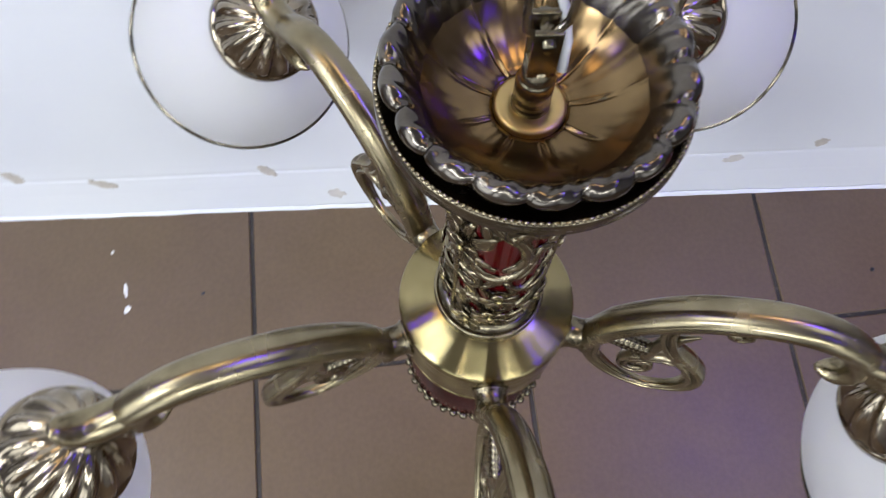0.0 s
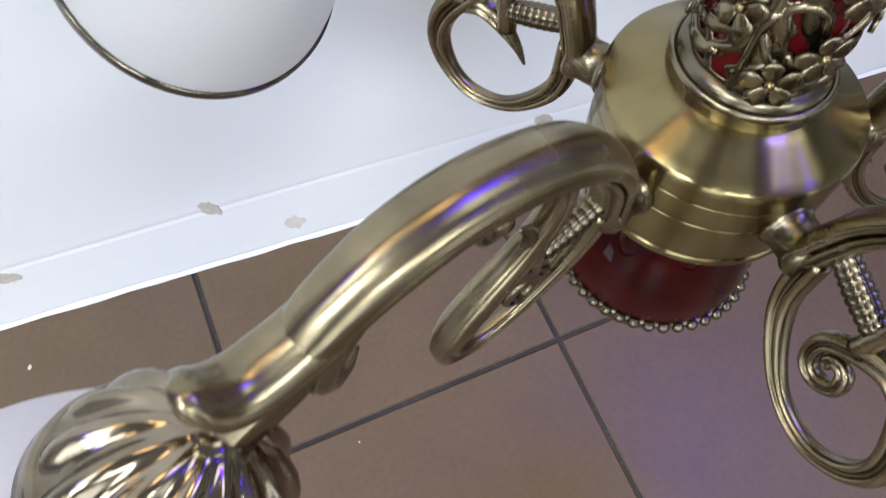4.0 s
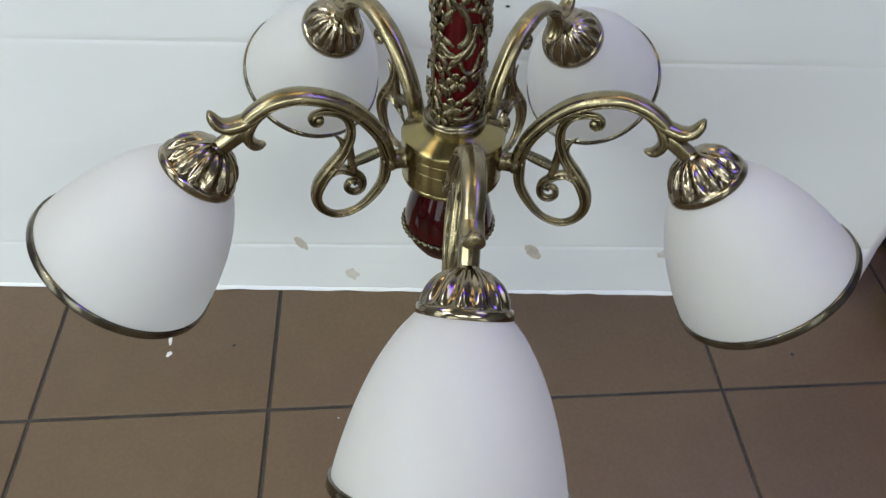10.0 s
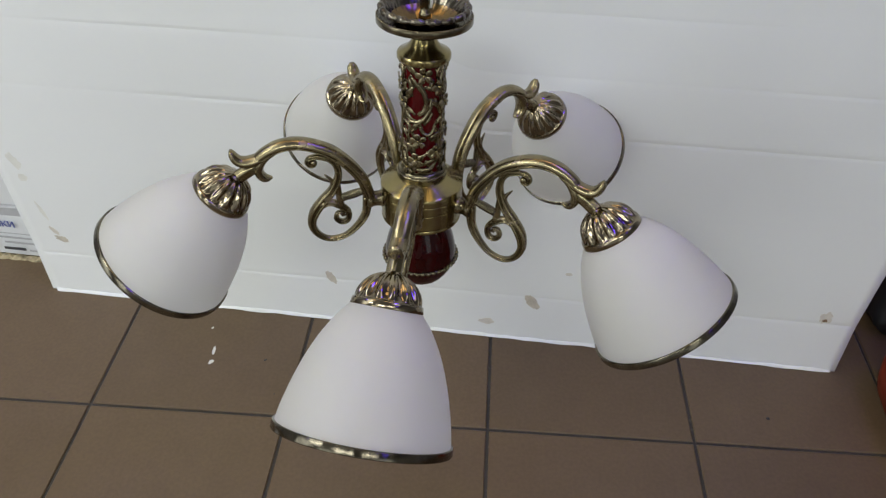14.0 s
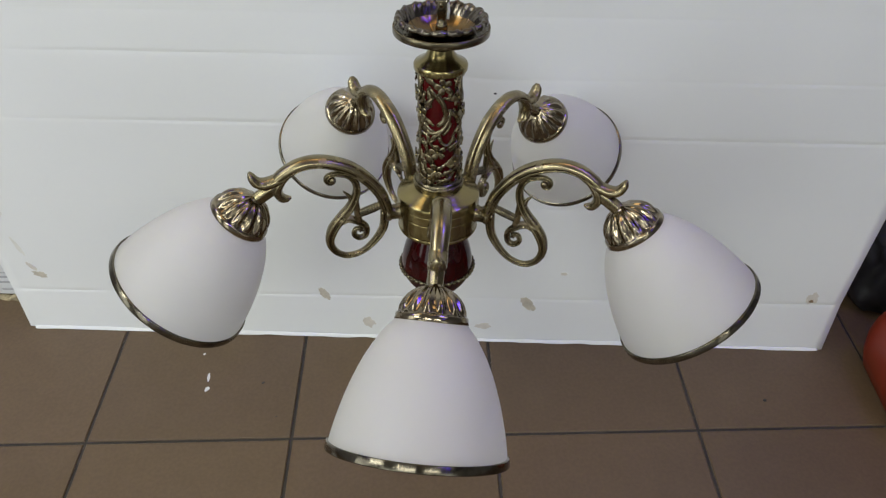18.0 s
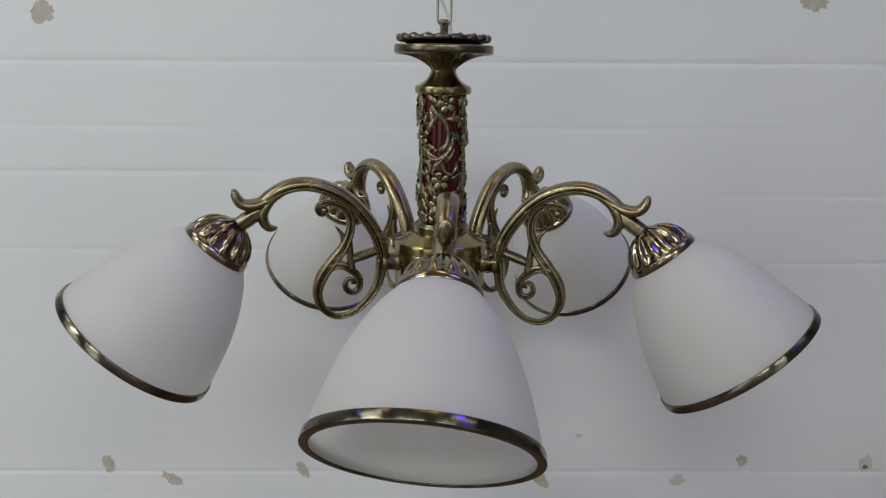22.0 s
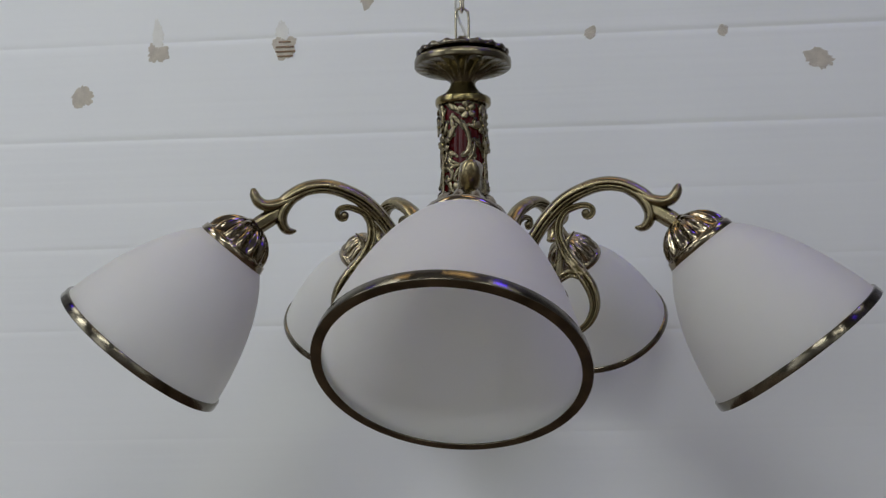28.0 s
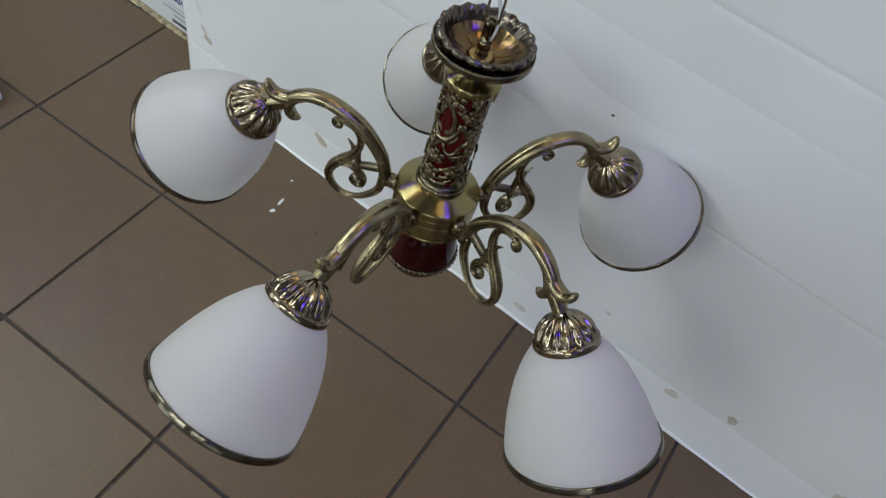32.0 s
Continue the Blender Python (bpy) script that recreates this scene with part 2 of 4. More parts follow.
def part(name, bm, mat, parent=None, label="", m=None, smooth=True):
    ob = new(name, mesh_of(name, bm, mat, smooth) if isinstance(bm, bmesh.types.BMesh) else bm)
    if m is not None:
        ob.matrix_basis = m
    ob.parent = parent
    if label:
        ob["label"] = label
    return ob


def empty(name, m):
    ob = new(name)
    ob.empty_display_size = 0.05
    ob.matrix_basis = m
    return ob


def spline(points, n):
    """n + 1 even points on a smooth curve through the given ones."""
    p = [np.array(q, float) for q in points]
    p = [2 * p[0] - p[1]] + p + [2 * p[-1] - p[-2]]
    dense = []
    for a, b, c, d in zip(p, p[1:], p[2:], p[3:]):
        for u in np.linspace(0, 1, 24, endpoint=False):
            dense.append(0.5 * (2 * b + (c - a) * u + (2 * a - 5 * b + 4 * c - d) * u ** 2 + (3 * b - a - 3 * c + d) * u ** 3))
    dense.append(p[-2])
    dense = np.array(dense)
    s = np.concatenate([[0], np.cumsum(np.linalg.norm(np.diff(dense, axis=0), axis=1))])
    t = np.linspace(0, s[-1], n + 1)
    return np.stack([np.interp(t, s, dense[:, k]) for k in range(dense.shape[1])], 1)


def ring_section(n=12, flat=1.0):
    return [(math.cos(2 * math.pi * k / n), flat * math.sin(2 * math.pi * k / n)) for k in range(n)]


def ribbed_section():
    """The arm's section: a soft ridge along the back, two fillet grooves down each flank, a narrower belly."""
    half = [(-1.03, 0.00), (-1.00, 0.24), (-0.93, 0.52), (-0.81, 0.81), (-0.65, 1.06), (-0.45, 1.24), (-0.23, 1.35), (-0.04, 1.38), (0.08, 1.34), (0.11, 1.26), (0.13, 1.08), (0.15, 0.88), (0.20, 0.84), (0.24, 0.92), (0.27, 1.10), (0.34, 1.20), (0.45, 1.18), (0.51, 1.06), (0.53, 0.80), (0.58, 0.66), (0.66, 0.68), (0.74, 0.76), (0.88, 0.62), (0.97, 0.32), (1.0, 0)]
    return half + [(n, -b) for n, b in half[-2:0:-1]]


def sweep(bm, points, radii, section, up=(0, 1, 0), cap=True):
    """A bar along points; radii vary along it; section lies in (normal, up). Its map runs along the bar."""
    uv = bm.loops.layers.uv.get("along") or bm.loops.layers.uv.new("along")
    pts = [Vector(p) for p in points]
    upv = Vector(up)
    loops = []
    for i, p in enumerate(pts):
        t = (pts[min(i + 1, len(pts) - 1)] - pts[max(i - 1, 0)]).normalized()
        nrm = upv.cross(t)
        if nrm.length < 1e-6:
            nrm = Vector((1, 0, 0))
        nrm.normalize()
        b = t.cross(nrm)
        r = radii[i] if hasattr(radii, "__len__") else radii
        loops.append([bm.verts.new(p + nrm * (r * u) + b * (r * v)) for u, v in section])
    for i, (a, b) in enumerate(zip(loops, loops[1:])):
        for k in range(len(section)):
            f = bm.faces.new((a[k], a[k - 1], b[k - 1], b[k]))
            for corner, (u, v) in zip(f.loops, ((i, k), (i, k - 1), (i + 1, k - 1), (i + 1, k))):
                corner[uv].uv = (u * 0.1, v * 0.1)
    if cap:
        bm.faces.new(loops[0])
        bm.faces.new(loops[-1][::-1])


def plan_curve(points, n):
    """Smooth points of (out, up) millimetres as places in an arm's own plane, in metres."""
    q = spline(points, n) / 1000.0
    return [(a, 0.0, b - PIVOT) for a, b in q]


def revolve(bm, profile, n=48, wave=None, axis=Matrix.Identity(4)):
    """Turns (radius, height) round z. wave(angle, i) scales the radius."""
    loops = []
    for i, (r, z) in enumerate(profile):
        if r < 1e-6:
            loops.append([bm.verts.new(axis @ Vector((0, 0, z)))])
            continue
        loop = []
        for k in range(n):
            a = 2 * math.pi * k / n
            dr, dz = wave(a, i) if wave else (1.0, 0.0)
            loop.append(bm.verts.new(axis @ Vector((r * dr * math.cos(a), r * dr * math.sin(a), z + dz))))
        loops.append(loop)
    for a, b in zip(loops, loops[1:]):
        for k in range(n):
            if len(a) == 1 and len(b) == 1:
                continue
            if len(a) == 1:
                bm.faces.new((a[0], b[k - 1], b[k]))
            elif len(b) == 1:
                bm.faces.new((a[k], a[k - 1], b[0]))
            else:
                bm.faces.new((a[k], a[k - 1], b[k - 1], b[k]))


def crisp(profile, angle=24, gap=0.00022):
    """Doubles the sharp corners of a profile, so that smooth shading keeps their edges."""
    out = [profile[0]]
    for a, b, c in zip(profile, profile[1:], profile[2:]):
        a, b, c = Vector(a), Vector(b), Vector(c)
        u, v = b - a, c - b
        if u.length > 3 * gap and v.length > 3 * gap and math.degrees(u.angle(v)) > angle:
            out += [tuple(b - u.normalized() * gap), tuple(b + v.normalized() * gap)]
        else:
            out.append(tuple(b))
    return out + [profile[-1]]


def box(bm, lo, hi, bevel=0.0):
    r = bmesh.ops.create_cube(bm, size=1)
    lo, hi = Vector(lo), Vector(hi)
    for v in r["verts"]:
        v.co = Vector(((lo[i] + hi[i]) / 2 + v.co[i] * (hi[i] - lo[i]) for i in range(3)))
    if bevel:
        es = list({e for v in r["verts"] for e in v.link_edges})
        bmesh.ops.bevel(bm, geom=es, offset=bevel, segments=2, profile=0.5, affect="EDGES")


def box_bm(lo, hi, bevel=0.0):
    bm = bmesh.new()
    box(bm, lo, hi, bevel)
    return bm


# ---- the room ----
X0, X1, Y0, Y1, ZC = -3.0, 3.0, -3.6, 0.62, 2.75
floor = part("floor", box_bm((X0, Y0, -0.12), (X1, Y1, -0.003)), GROUT, smooth=False)
tagged(floor, "brown square floor tiles with dark joints", "floor", kind="structure")
for nm, lo, hi in (("wall_north", (X0 - 0.25, Y1, -0.12), (X1 + 0.25, Y1 + 0.25, ZC)), ("wall_south", (X0 - 0.25, Y0 - 0.25, -0.12), (X1 + 0.25, Y0, ZC)),
                   ("wall_west", (X0 - 0.25, Y0, -0.12), (X0, Y1, ZC)), ("wall_east", (X1, Y0, -0.12), (X1 + 0.25, Y1, ZC))):
    tagged(part(nm, box_bm(lo, hi), WALL, smooth=False), "plain grey painted shop wall", "wall", kind="structure")
tagged(part("ceiling", box_bm((X0 - 0.25, Y0 - 0.25, ZC), (X1 + 0.25, Y1 + 0.25, ZC + 0.12)), CEIL, smooth=False), "plain grey painted ceiling", "ceiling", kind="structure")

# ---- the white board ----
BOARD_Y, BOARD_LEAN, BOARD_L, BOARD_R, BOARD_H = 0.2814, 0.0111, -0.777, 0.677, 1.35


# height, slope, step near the middle, depth
CREASES = ((0.060, 0.0, 0.0, 0.0003), (0.102, 0.010, 0.0, 0.0012), (0.4437, 0.0, -0.0085, 0.0010), (0.5447, 0.0, -0.0165, 0.0006), (0.7013, -0.006, 0.0, 0.0010), (0.8237, 0.0, -0.006, 0.0010), (0.3037, 0.0, 0.0, 0.0003), (0.6187, -0.004, 0.0, 0.0004), (0.945, -0.01, 0.0, 0.0009), (1.12, 0.01, 0.0, 0.0009))


def board_face(x, z):
    """How far back the sheet's face stands: a slight lean, a kicked-out lower flap, gentle bowing."""
    y = BOARD_Y + BOARD_LEAN * z + 0.0018 * noise.noise((x * 2.3, z * 2.3, 1.0)) + 0.0004 * noise.noise((x * 9, z * 14, 5.0))
    return y - 0.0075 * max(0.0, 1 - z / 0.110)


def board_sheet():
    """A folded card sheet with creases across it and an uneven lower edge."""
    us = [0.0, 0.004, 0.012, 0.03, 0.055, 0.08] + [0.14 + 0.03 * k for k in range(40)]
    depth = {}
    for c, sl, step, dp in CREASES:
        for dz, g in ((-0.008, 0), (-0.0025, 0), (-0.0008, 1), (0.0008, 1), (0.0025, 0), (0.008, 0)):
            us.append(c + dz)
            depth[c + dz] = (dp * g, sl)
    us = sorted(u for u in us if u in depth or all(abs(u - q[0]) > 0.0095 for q in CREASES))
    slopes = [(0.0, 0.0, 0.0)] + sorted(q[:3] for q in CREASES) + [(BOARD_H, 0.0, 0.0)]
    us.append(BOARD_H)
    xs = np.linspace(BOARD_L, BOARD_R, 90)
    bm = bmesh.new()
    front, back = [], []
    for u in us:
        sl, step = (np.interp(u, [q[0] for q in slopes], [q[k] for q in slopes]) for k in (1, 2))
        rf, rb = [], []
        for x in xs:
            z = u + sl * x + step * math.tanh((x + 0.01) / 0.03)
            if u == 0:
                z = max(0.0, 0.0012 + 0.0022 * noise.noise((x * 7, 0, 3.0)) + 0.0014 * noise.noise((x * 37, 0, 7.0)))
            y = board_face(x, z) + depth.get(u, (0, 0))[0] * (0.42 + 0.35 * noise.noise((x * 3.1, u * 40, 0)))
            side = 0.004 * noise.noise((0.3, z * 4, 2.0)) * (x in (xs[0], xs[-1]))
            rf.append(bm.verts.new((x + side, y, z)))
            rb.append(bm.verts.new((x + side, y + 0.007, z)))
        front.append(rf)
        back.append(rb)
    for rows, flip in ((front, False), (back, True)):
        for a, b in zip(rows, rows[1:]):
            for k in range(len(xs) - 1):
                f = (a[k], a[k + 1], b[k + 1], b[k])
                bm.faces.new(f[::-1] if flip else f)
    for k in range(len(xs) - 1):
        bm.faces.new((front[0][k + 1], front[0][k], back[0][k], back[0][k + 1]))
        bm.faces.new((front[-1][k], front[-1][k + 1], back[-1][k + 1], back[-1][k]))
    for j in range(len(us) - 1):
        bm.faces.new((front[j][0], front[j + 1][0], back[j + 1][0], back[j][0]))
        bm.faces.new((front[j + 1][-1], front[j][-1], back[j][-1], back[j + 1][-1]))
    return bm


board = part("display_board", board_sheet(), BOARD)
tagged(board, "large white folded cardboard sheet standing upright on the tiles", "board")


def foot_lip():
    """The ragged ply that peels forward along the sheet's foot."""
    bm = bmesh.new()
    rows = [[], [], []]
    for x in np.linspace(BOARD_L + 0.01, BOARD_R - 0.01, 160):
        h = max(0.0012, 0.0065 + 0.006 * noise.noise((x * 5, 2.0, 0)) + 0.003 * noise.noise((x * 31, 2.0, 0)))
        y = board_face(x, 0.002)
        rows[0].append(bm.verts.new((x, y - 0.0042, max(0.0003, 0.0012 + 0.003 * noise.noise((x * 23, 6.0, 0))))))
        rows[1].append(bm.verts.new((x, y - 0.0034, h * 0.6)))
        rows[2].append(bm.verts.new((x, y - 0.0006, h)))
    for a, b in zip(rows, rows[1:]):
        for k in range(len(a) - 1):
            bm.faces.new((a[k], a[k + 1], b[k + 1], b[k]))
    return bm


def torn_shape(x, z, w, h, seed, turn, ragged, taper=0.0):
    """A flake of paper with an uneven torn outline, a little proud of the board."""
    bm = bmesh.new()
    n = 44
    ring, back = [], []
    ca, sa = math.cos(math.radians(turn)), math.sin(math.radians(turn))
    for k in range(n):
        a = 2 * math.pi * k / n
        r = 0.80 + 0.30 * noise.noise((1.6 * math.cos(a), 1.6 * math.sin(a), seed * 3.7)) + ragged * noise.noise((6 * math.cos(a), 6 * math.sin(a), seed * 1.9)) + 0.5 * ragged * noise.noise((17 * math.cos(a), 17 * math.sin(a), seed * 2.3))
        u, v = w * 0.60 * r * math.cos(a), h * 0.60 * r * math.sin(a)
        u *= 1 - taper * max(0.0, min(1.0, v / h + 0.5))
        px, pz = x + u * ca - v * sa, z + u * sa + v * ca
        y = board_face(px, pz)
        ring.append(bm.verts.new((x + (px - x) * 0.94, y - (0.0011 if w < 0.009 else 0.0004), z + (pz - z) * 0.94)))
        back.append(bm.verts.new((px, y + 0.0006, pz)))
    bm.faces.new(ring)
    for k in range(n):
        bm.faces.new((ring[k], ring[k - 1], back[k - 1], back[k]))
    return bm


# place on the sheet, width, height, colour, lean, length of the pale tail that tears upward
PATCHES = (
    (-0.507, 0.763, 0.034, 0.030, KRAFT, 20, 0), (-0.399, 0.818, 0.030, 0.030, KRAFT, 0, 0.040), (-0.233, 0.818, 0.034, 0.036, KRAFT, 12, 0.026), (-0.121, 0.880, 0.021, 0.034, KRAFT, -8, 0.030),
    (0.164, 0.819, 0.016, 0.017, KRAFT, -35, 0), (0.331, 0.814, 0.016, 0.014, KRAFT, 45, 0), (0.451, 0.774, 0.040, 0.026, KRAFT, -14, 0), (0.047, 0.890, 0.012, 0.010, KRAFT, 0, 0),
    (-0.216, 0.102, 0.015, 0.032, KRAFT, 28, 0), (-0.142, 0.037, 0.022, 0.028, STAIN, 25, 0), (0.142, 0.091, 0.020, 0.038, KRAFT, 42, 0), (0.065, 0.036, 0.032, 0.016, STAIN, 0, 0),
    (0.623, 0.122, 0.022, 0.030, STAIN, 0, 0), (0.349, 0.091, 0.024, 0.020, STAIN, 15, 0), (0.441, 0.125, 0.017, 0.026, KRAFT, 12, 0), (-0.716, 0.131, 0.028, 0.014, KRAFT, -18, 0),
    (-0.741, 0.302, 0.020, 0.040, SMUDGE, 24, 0), (-0.738, 0.268, 0.018, 0.016, SMUDGE, 0, 0), (-0.731, 0.195, 0.009, 0.040, SMUDGE, 14, 0), (-0.724, 0.150, 0.008, 0.026, STAIN, 35, 0),
    (0.066, 0.507, 0.005, 0.003, INK, 0, 0), (-0.416, 0.085, 0.034, 0.018, KRAFT, -28, 0), (-0.511, 0.110, 0.023, 0.030, KRAFT, 10, 0), (0.197, 0.166, 0.012, 0.007, STAIN, 0, 0))
for i, (x, z, w, h, mt, turn, tail) in enumerate(PATCHES):
    torn = part("torn_patch", torn_shape(x, z, w, h, i + 1, turn, 0.22), mt, board, smooth=False)
    if tail:
        part("torn_tail", torn_shape(x - 0.003 * math.sin(math.radians(turn)), z + h * 0.35 + tail * 0.35, w * 0.72, tail, i + 31, turn * 0.6, 0.30, 0.6), SMUDGE, torn, "thin pale paper fibres", smooth=False)
for dz, w in ((-0.0125, 0.020), (-0.0065, 0.026), (-0.0005, 0.024), (0.006, 0.016)):
    z = 0.818 + dz
    part("bare_flute", box_bm((-0.231 - w / 2, board_face(-0.231, z) - 0.0013, z - 0.0011), (-0.231 + w / 2, board_face(-0.231, z) - 0.0004, z + 0.0011), 0.0003), FLUTE, board, smooth=False)
part("bare_spot", torn_shape(0.623, 0.117, 0.008, 0.008, 77, 0, 0.2), FLUTE, board, smooth=False)

part("foot_lip", foot_lip(), BOARD, board, "ragged peeled ply along the foot")

# ---- the chandelier ----
PIVOT = 0.55
tilt = Vector((0.0192, 0.0930, 1.0)).normalized()
lean_turn = Vector((0, 0, 1)).rotation_difference(tilt).to_matrix().to_4x4()
chandelier = empty("chandelier", Matrix.Translation((-0.0003, 0.0031, PIVOT - 0.0011)) @ lean_turn)
tagged(chandelier, "five-arm antique brass chandelier with white opal glass shades, on a chain", "chandelier")

Z = lambda z: z - PIVOT


def hub():
    bm = bmesh.new()
    revolve(bm, [(r, Z(z)) for r, z in crisp(((0.0001, 0.5125), (0.0336, 0.5125), (0.0361, 0.5140), (0.0420, 0.5152), (0.0429, 0.5165), (0.0429, 0.5188), (0.0422, 0.5195), (0.0422, 0.5205), (0.0428, 0.5212), (0.0429, 0.5217), (0.0429, 0.5223), (0.0432, 0.5300), (0.0433, 0.5372), (0.0433, 0.5379), (0.0432, 0.5383), (0.0430, 0.5385), (0.0430, 0.5388), (0.0432, 0.5390), (0.0433, 0.5394), (0.0433, 0.5401), (0.0435, 0.5478), (0.0435, 0.5485), (0.0434, 0.5489), (0.0433, 0.5490), (0.0433, 0.5493), (0.0434, 0.5494), (0.0435, 0.5498), (0.0435, 0.5505), (0.0437, 0.5546), (0.0437, 0.5554), (0.0435, 0.5568), (0.0431, 0.5579), (0.0421, 0.5587), (0.0395, 0.5600), (0.0346, 0.5624), (0.0300, 0.5647), (0.0262, 0.5665), (0.0240, 0.5667), (0.0215, 0.5760), (0.0001, 0.5760)))], 72)
    return bm


part("hub", hub(), BRASS_BRUSHED, chandelier, "brushed brass drum-shaped hub")
bm = bmesh.new()
revolve(bm, [(r, Z(z)) for r, z in crisp(((0.0235, 0.5640), (0.0250, 0.5652), (0.0258, 0.5664), (0.0258, 0.5702), (0.0263, 0.5713), (0.0263, 0.5728), (0.0256, 0.5738), (0.0246, 0.5738), (0.0241, 0.5730), (0.0239, 0.5696), (0.0200, 0.5692)))], 56)
part("lower_ring", bm, BRASS, chandelier, "dark brass ring at the foot of the column")


def column_core():
    bm = bmesh.new()
    revolve(bm, [(0.0206, Z(z)) for z in (0.568, 0.60, 0.63, 0.66, 0.698)], 72, lambda a, i: (1.0 - 0.05 * (math.cos(a * 18) > 0.3), 0))
    return bm


column = part("column", column_core(), RED_COLUMN, chandelier, "deep red enamelled column wrapped in brass vines")
bm = bmesh.new()
revolve(bm, [(r, Z(z)) for r, z in crisp(((0.0216, 0.6945), (0.0250, 0.6945), (0.0259, 0.6962), (0.0259, 0.7000), (0.0250, 0.7016), (0.0218, 0.7030), (0.0165, 0.7065), (0.0130, 0.7110), (0.0114, 0.7150), (0.0112, 0.7175)))], 56)
part("collar", bm, BRASS_BRUSHED, chandelier, "brushed brass flared collar")


def saucer():
    """The fluted saucer with its thick rim."""
    bm = bmesh.new()
    prof = [(0.0112, 0.7150), (0.0125, 0.7175), (0.0152, 0.7200), (0.0185, 0.7224), (0.0235, 0.7251), (0.0290, 0.7273), (0.0350, 0.7288), (0.0415, 0.7296), (0.0440, 0.7300), (0.0447, 0.7304), (0.0450, 0.7309), (0.0450, 0.7358), (0.0447, 0.7363), (0.0440, 0.7366),
            (0.0425, 0.7362), (0.0405, 0.7338), (0.0360, 0.7312), (0.0280, 0.7288), (0.0200, 0.7250), (0.0100, 0.7215)]
    revolve(bm, [(r, Z(z)) for r, z in prof], 200, lambda a, i: (1.0, 0.0026 * abs(math.cos(a * 10)) ** 0.7 * (0, 0.3, 0.7, 1, 1, 0.9, 0.6, 0.2)[i] if i < 8 else 0))
    return bm


saucer_part = part("saucer", saucer(), BRASS_DARK, chandelier, "dark bronze fluted saucer edged with tiny beads")
bm = bmesh.new()
bmesh.ops.create_icosphere(bm, subdivisions=1, radius=0.00088)
edge_bead = mesh_of("edge_bead", bm, BRASS)
for k in range(150):
    a = 2 * math.pi * k / 150
    part("edge_bead", edge_bead, None, saucer_part, m=Matrix.Translation((0.0441 * math.cos(a), 0.0441 * math.sin(a), Z(0.7366))))


def petal_bowl():
    """A shallow scalloped bowl of petals."""
    bm = bmesh.new()
    prof = [(0.0114, 0.7236), (0.0120, 0.7242), (0.0140, 0.7245), (0.0175, 0.7253), (0.0225, 0.7275), (0.0270, 0.7306), (0.0308, 0.7344), (0.0337, 0.7380), (0.0359, 0.7412), (0.0376, 0.7440)]
    top = len(prof) - 1

    def wave(a, i):
        g = i / top
        crease = math.exp(-(math.sin(a * 4.5) / 0.20) ** 2) * math.sin(math.pi * min(1, 0.15 + g))
        cup = abs(math.sin(a * 4.5)) ** 0.6
        lobe = abs(math.sin(a * 9)) ** 0.6
        vein = math.cos(a * 36)
        edge = max(0.0, (i - 5) / (top - 5))
        return 1 + 0.03 * edge * (lobe - 0.55) + 0.03 * g * (cup - 0.6) - 0.045 * crease * (1 - edge) + 0.002 * g * vein, -0.0012 * crease + 0.0001 * vein * g

    revolve(bm, [(r, Z(z)) for r, z in prof] + [(r - 0.0009, Z(z - 0.0012)) for r, z in prof[::-1]], 288, lambda a, i: wave(a, i if i <= top else 2 * top + 1 - i))
    return bm


def scalloped_rim():
    """The flared rim of the bowl: broad pillowed lobes, two to a petal, with deep creases between."""
    bm = bmesh.new()
    prof = [(0.0315, 0.7352), (0.0332, 0.7386), (0.0348, 0.7414), (0.0364, 0.7437), (0.0380, 0.7452), (0.0394, 0.7459), (0.0407, 0.7457), (0.0418, 0.7448), (0.0425, 0.7434), (0.0424, 0.7418), (0.0414, 0.7407), (0.0396, 0.7401), (0.0372, 0.7398)]

    def puff(a, i):
        lobe = abs(math.sin(a * 9)) ** 0.6
        cup = abs(math.sin(a * 4.5)) ** 0.6
        swell = math.sin(math.pi * min(1.0, i / 9))
        curl = math.sin(a * 9 + 1.3 * math.sin(a * 4.5)) * 0.4
        g = min(1.0, i / 7)
        return 1 + 0.02 * (cup - 0.6) + 0.05 * g * (lobe - 0.65) - 0.02 * swell * curl * g, 0.0022 * swell * (lobe - 0.65) + 0.0005 * swell * math.cos(a * 36 + i)

    revolve(bm, [(r, Z(z)) for r, z in prof], 360, puff)
    return bm


petal_bowl_part = part("petal_bowl", petal_bowl(), COPPER, chandelier, "golden-brown bronze petal bowl")
part("scalloped_rim", scalloped_rim(), PEWTER, petal_bowl_part, "grey scalloped rolled rim")
bm = bmesh.new()
revolve(bm, [(r, Z(z)) for r, z in crisp(((0.0040, 0.7238), (0.0040, 0.7252), (0.0098, 0.7252), (0.0106, 0.7247), (0.0108, 0.7238), (0.0108, 0.7225)))], 40)
part("washer", bm, WASHER, chandelier, "pale yellow brass washer")
bm = bmesh.new()
revolve(bm, [(r, Z(z)) for r, z in ((0.0058, 0.7215), (0.0058, 0.7262), (0.0054, 0.7268), (0.0050, 0.7290), (0.0056, 0.7296), (0.0056, 0.7370), (0.0050, 0.7378), (0.0044, 0.7384), (0.0044, 0.7440), (0.0001, 0.7442))], 28)
stem = part("stem", bm, BRASS_DARK, chandelier, "dark brass stem on a pale washer")
bm = bmesh.new()
for sy in (-1, 1):
    box(bm, (-0.0038, sy * 0.0034 - 0.0009, Z(0.7430)), (0.0038, sy * 0.0034 + 0.0009, Z(0.7600)), 0.0005)
box(bm, (-0.0038, -0.0043, Z(0.7425)), (0.0038, 0.0043, Z(0.7445)), 0.0004)
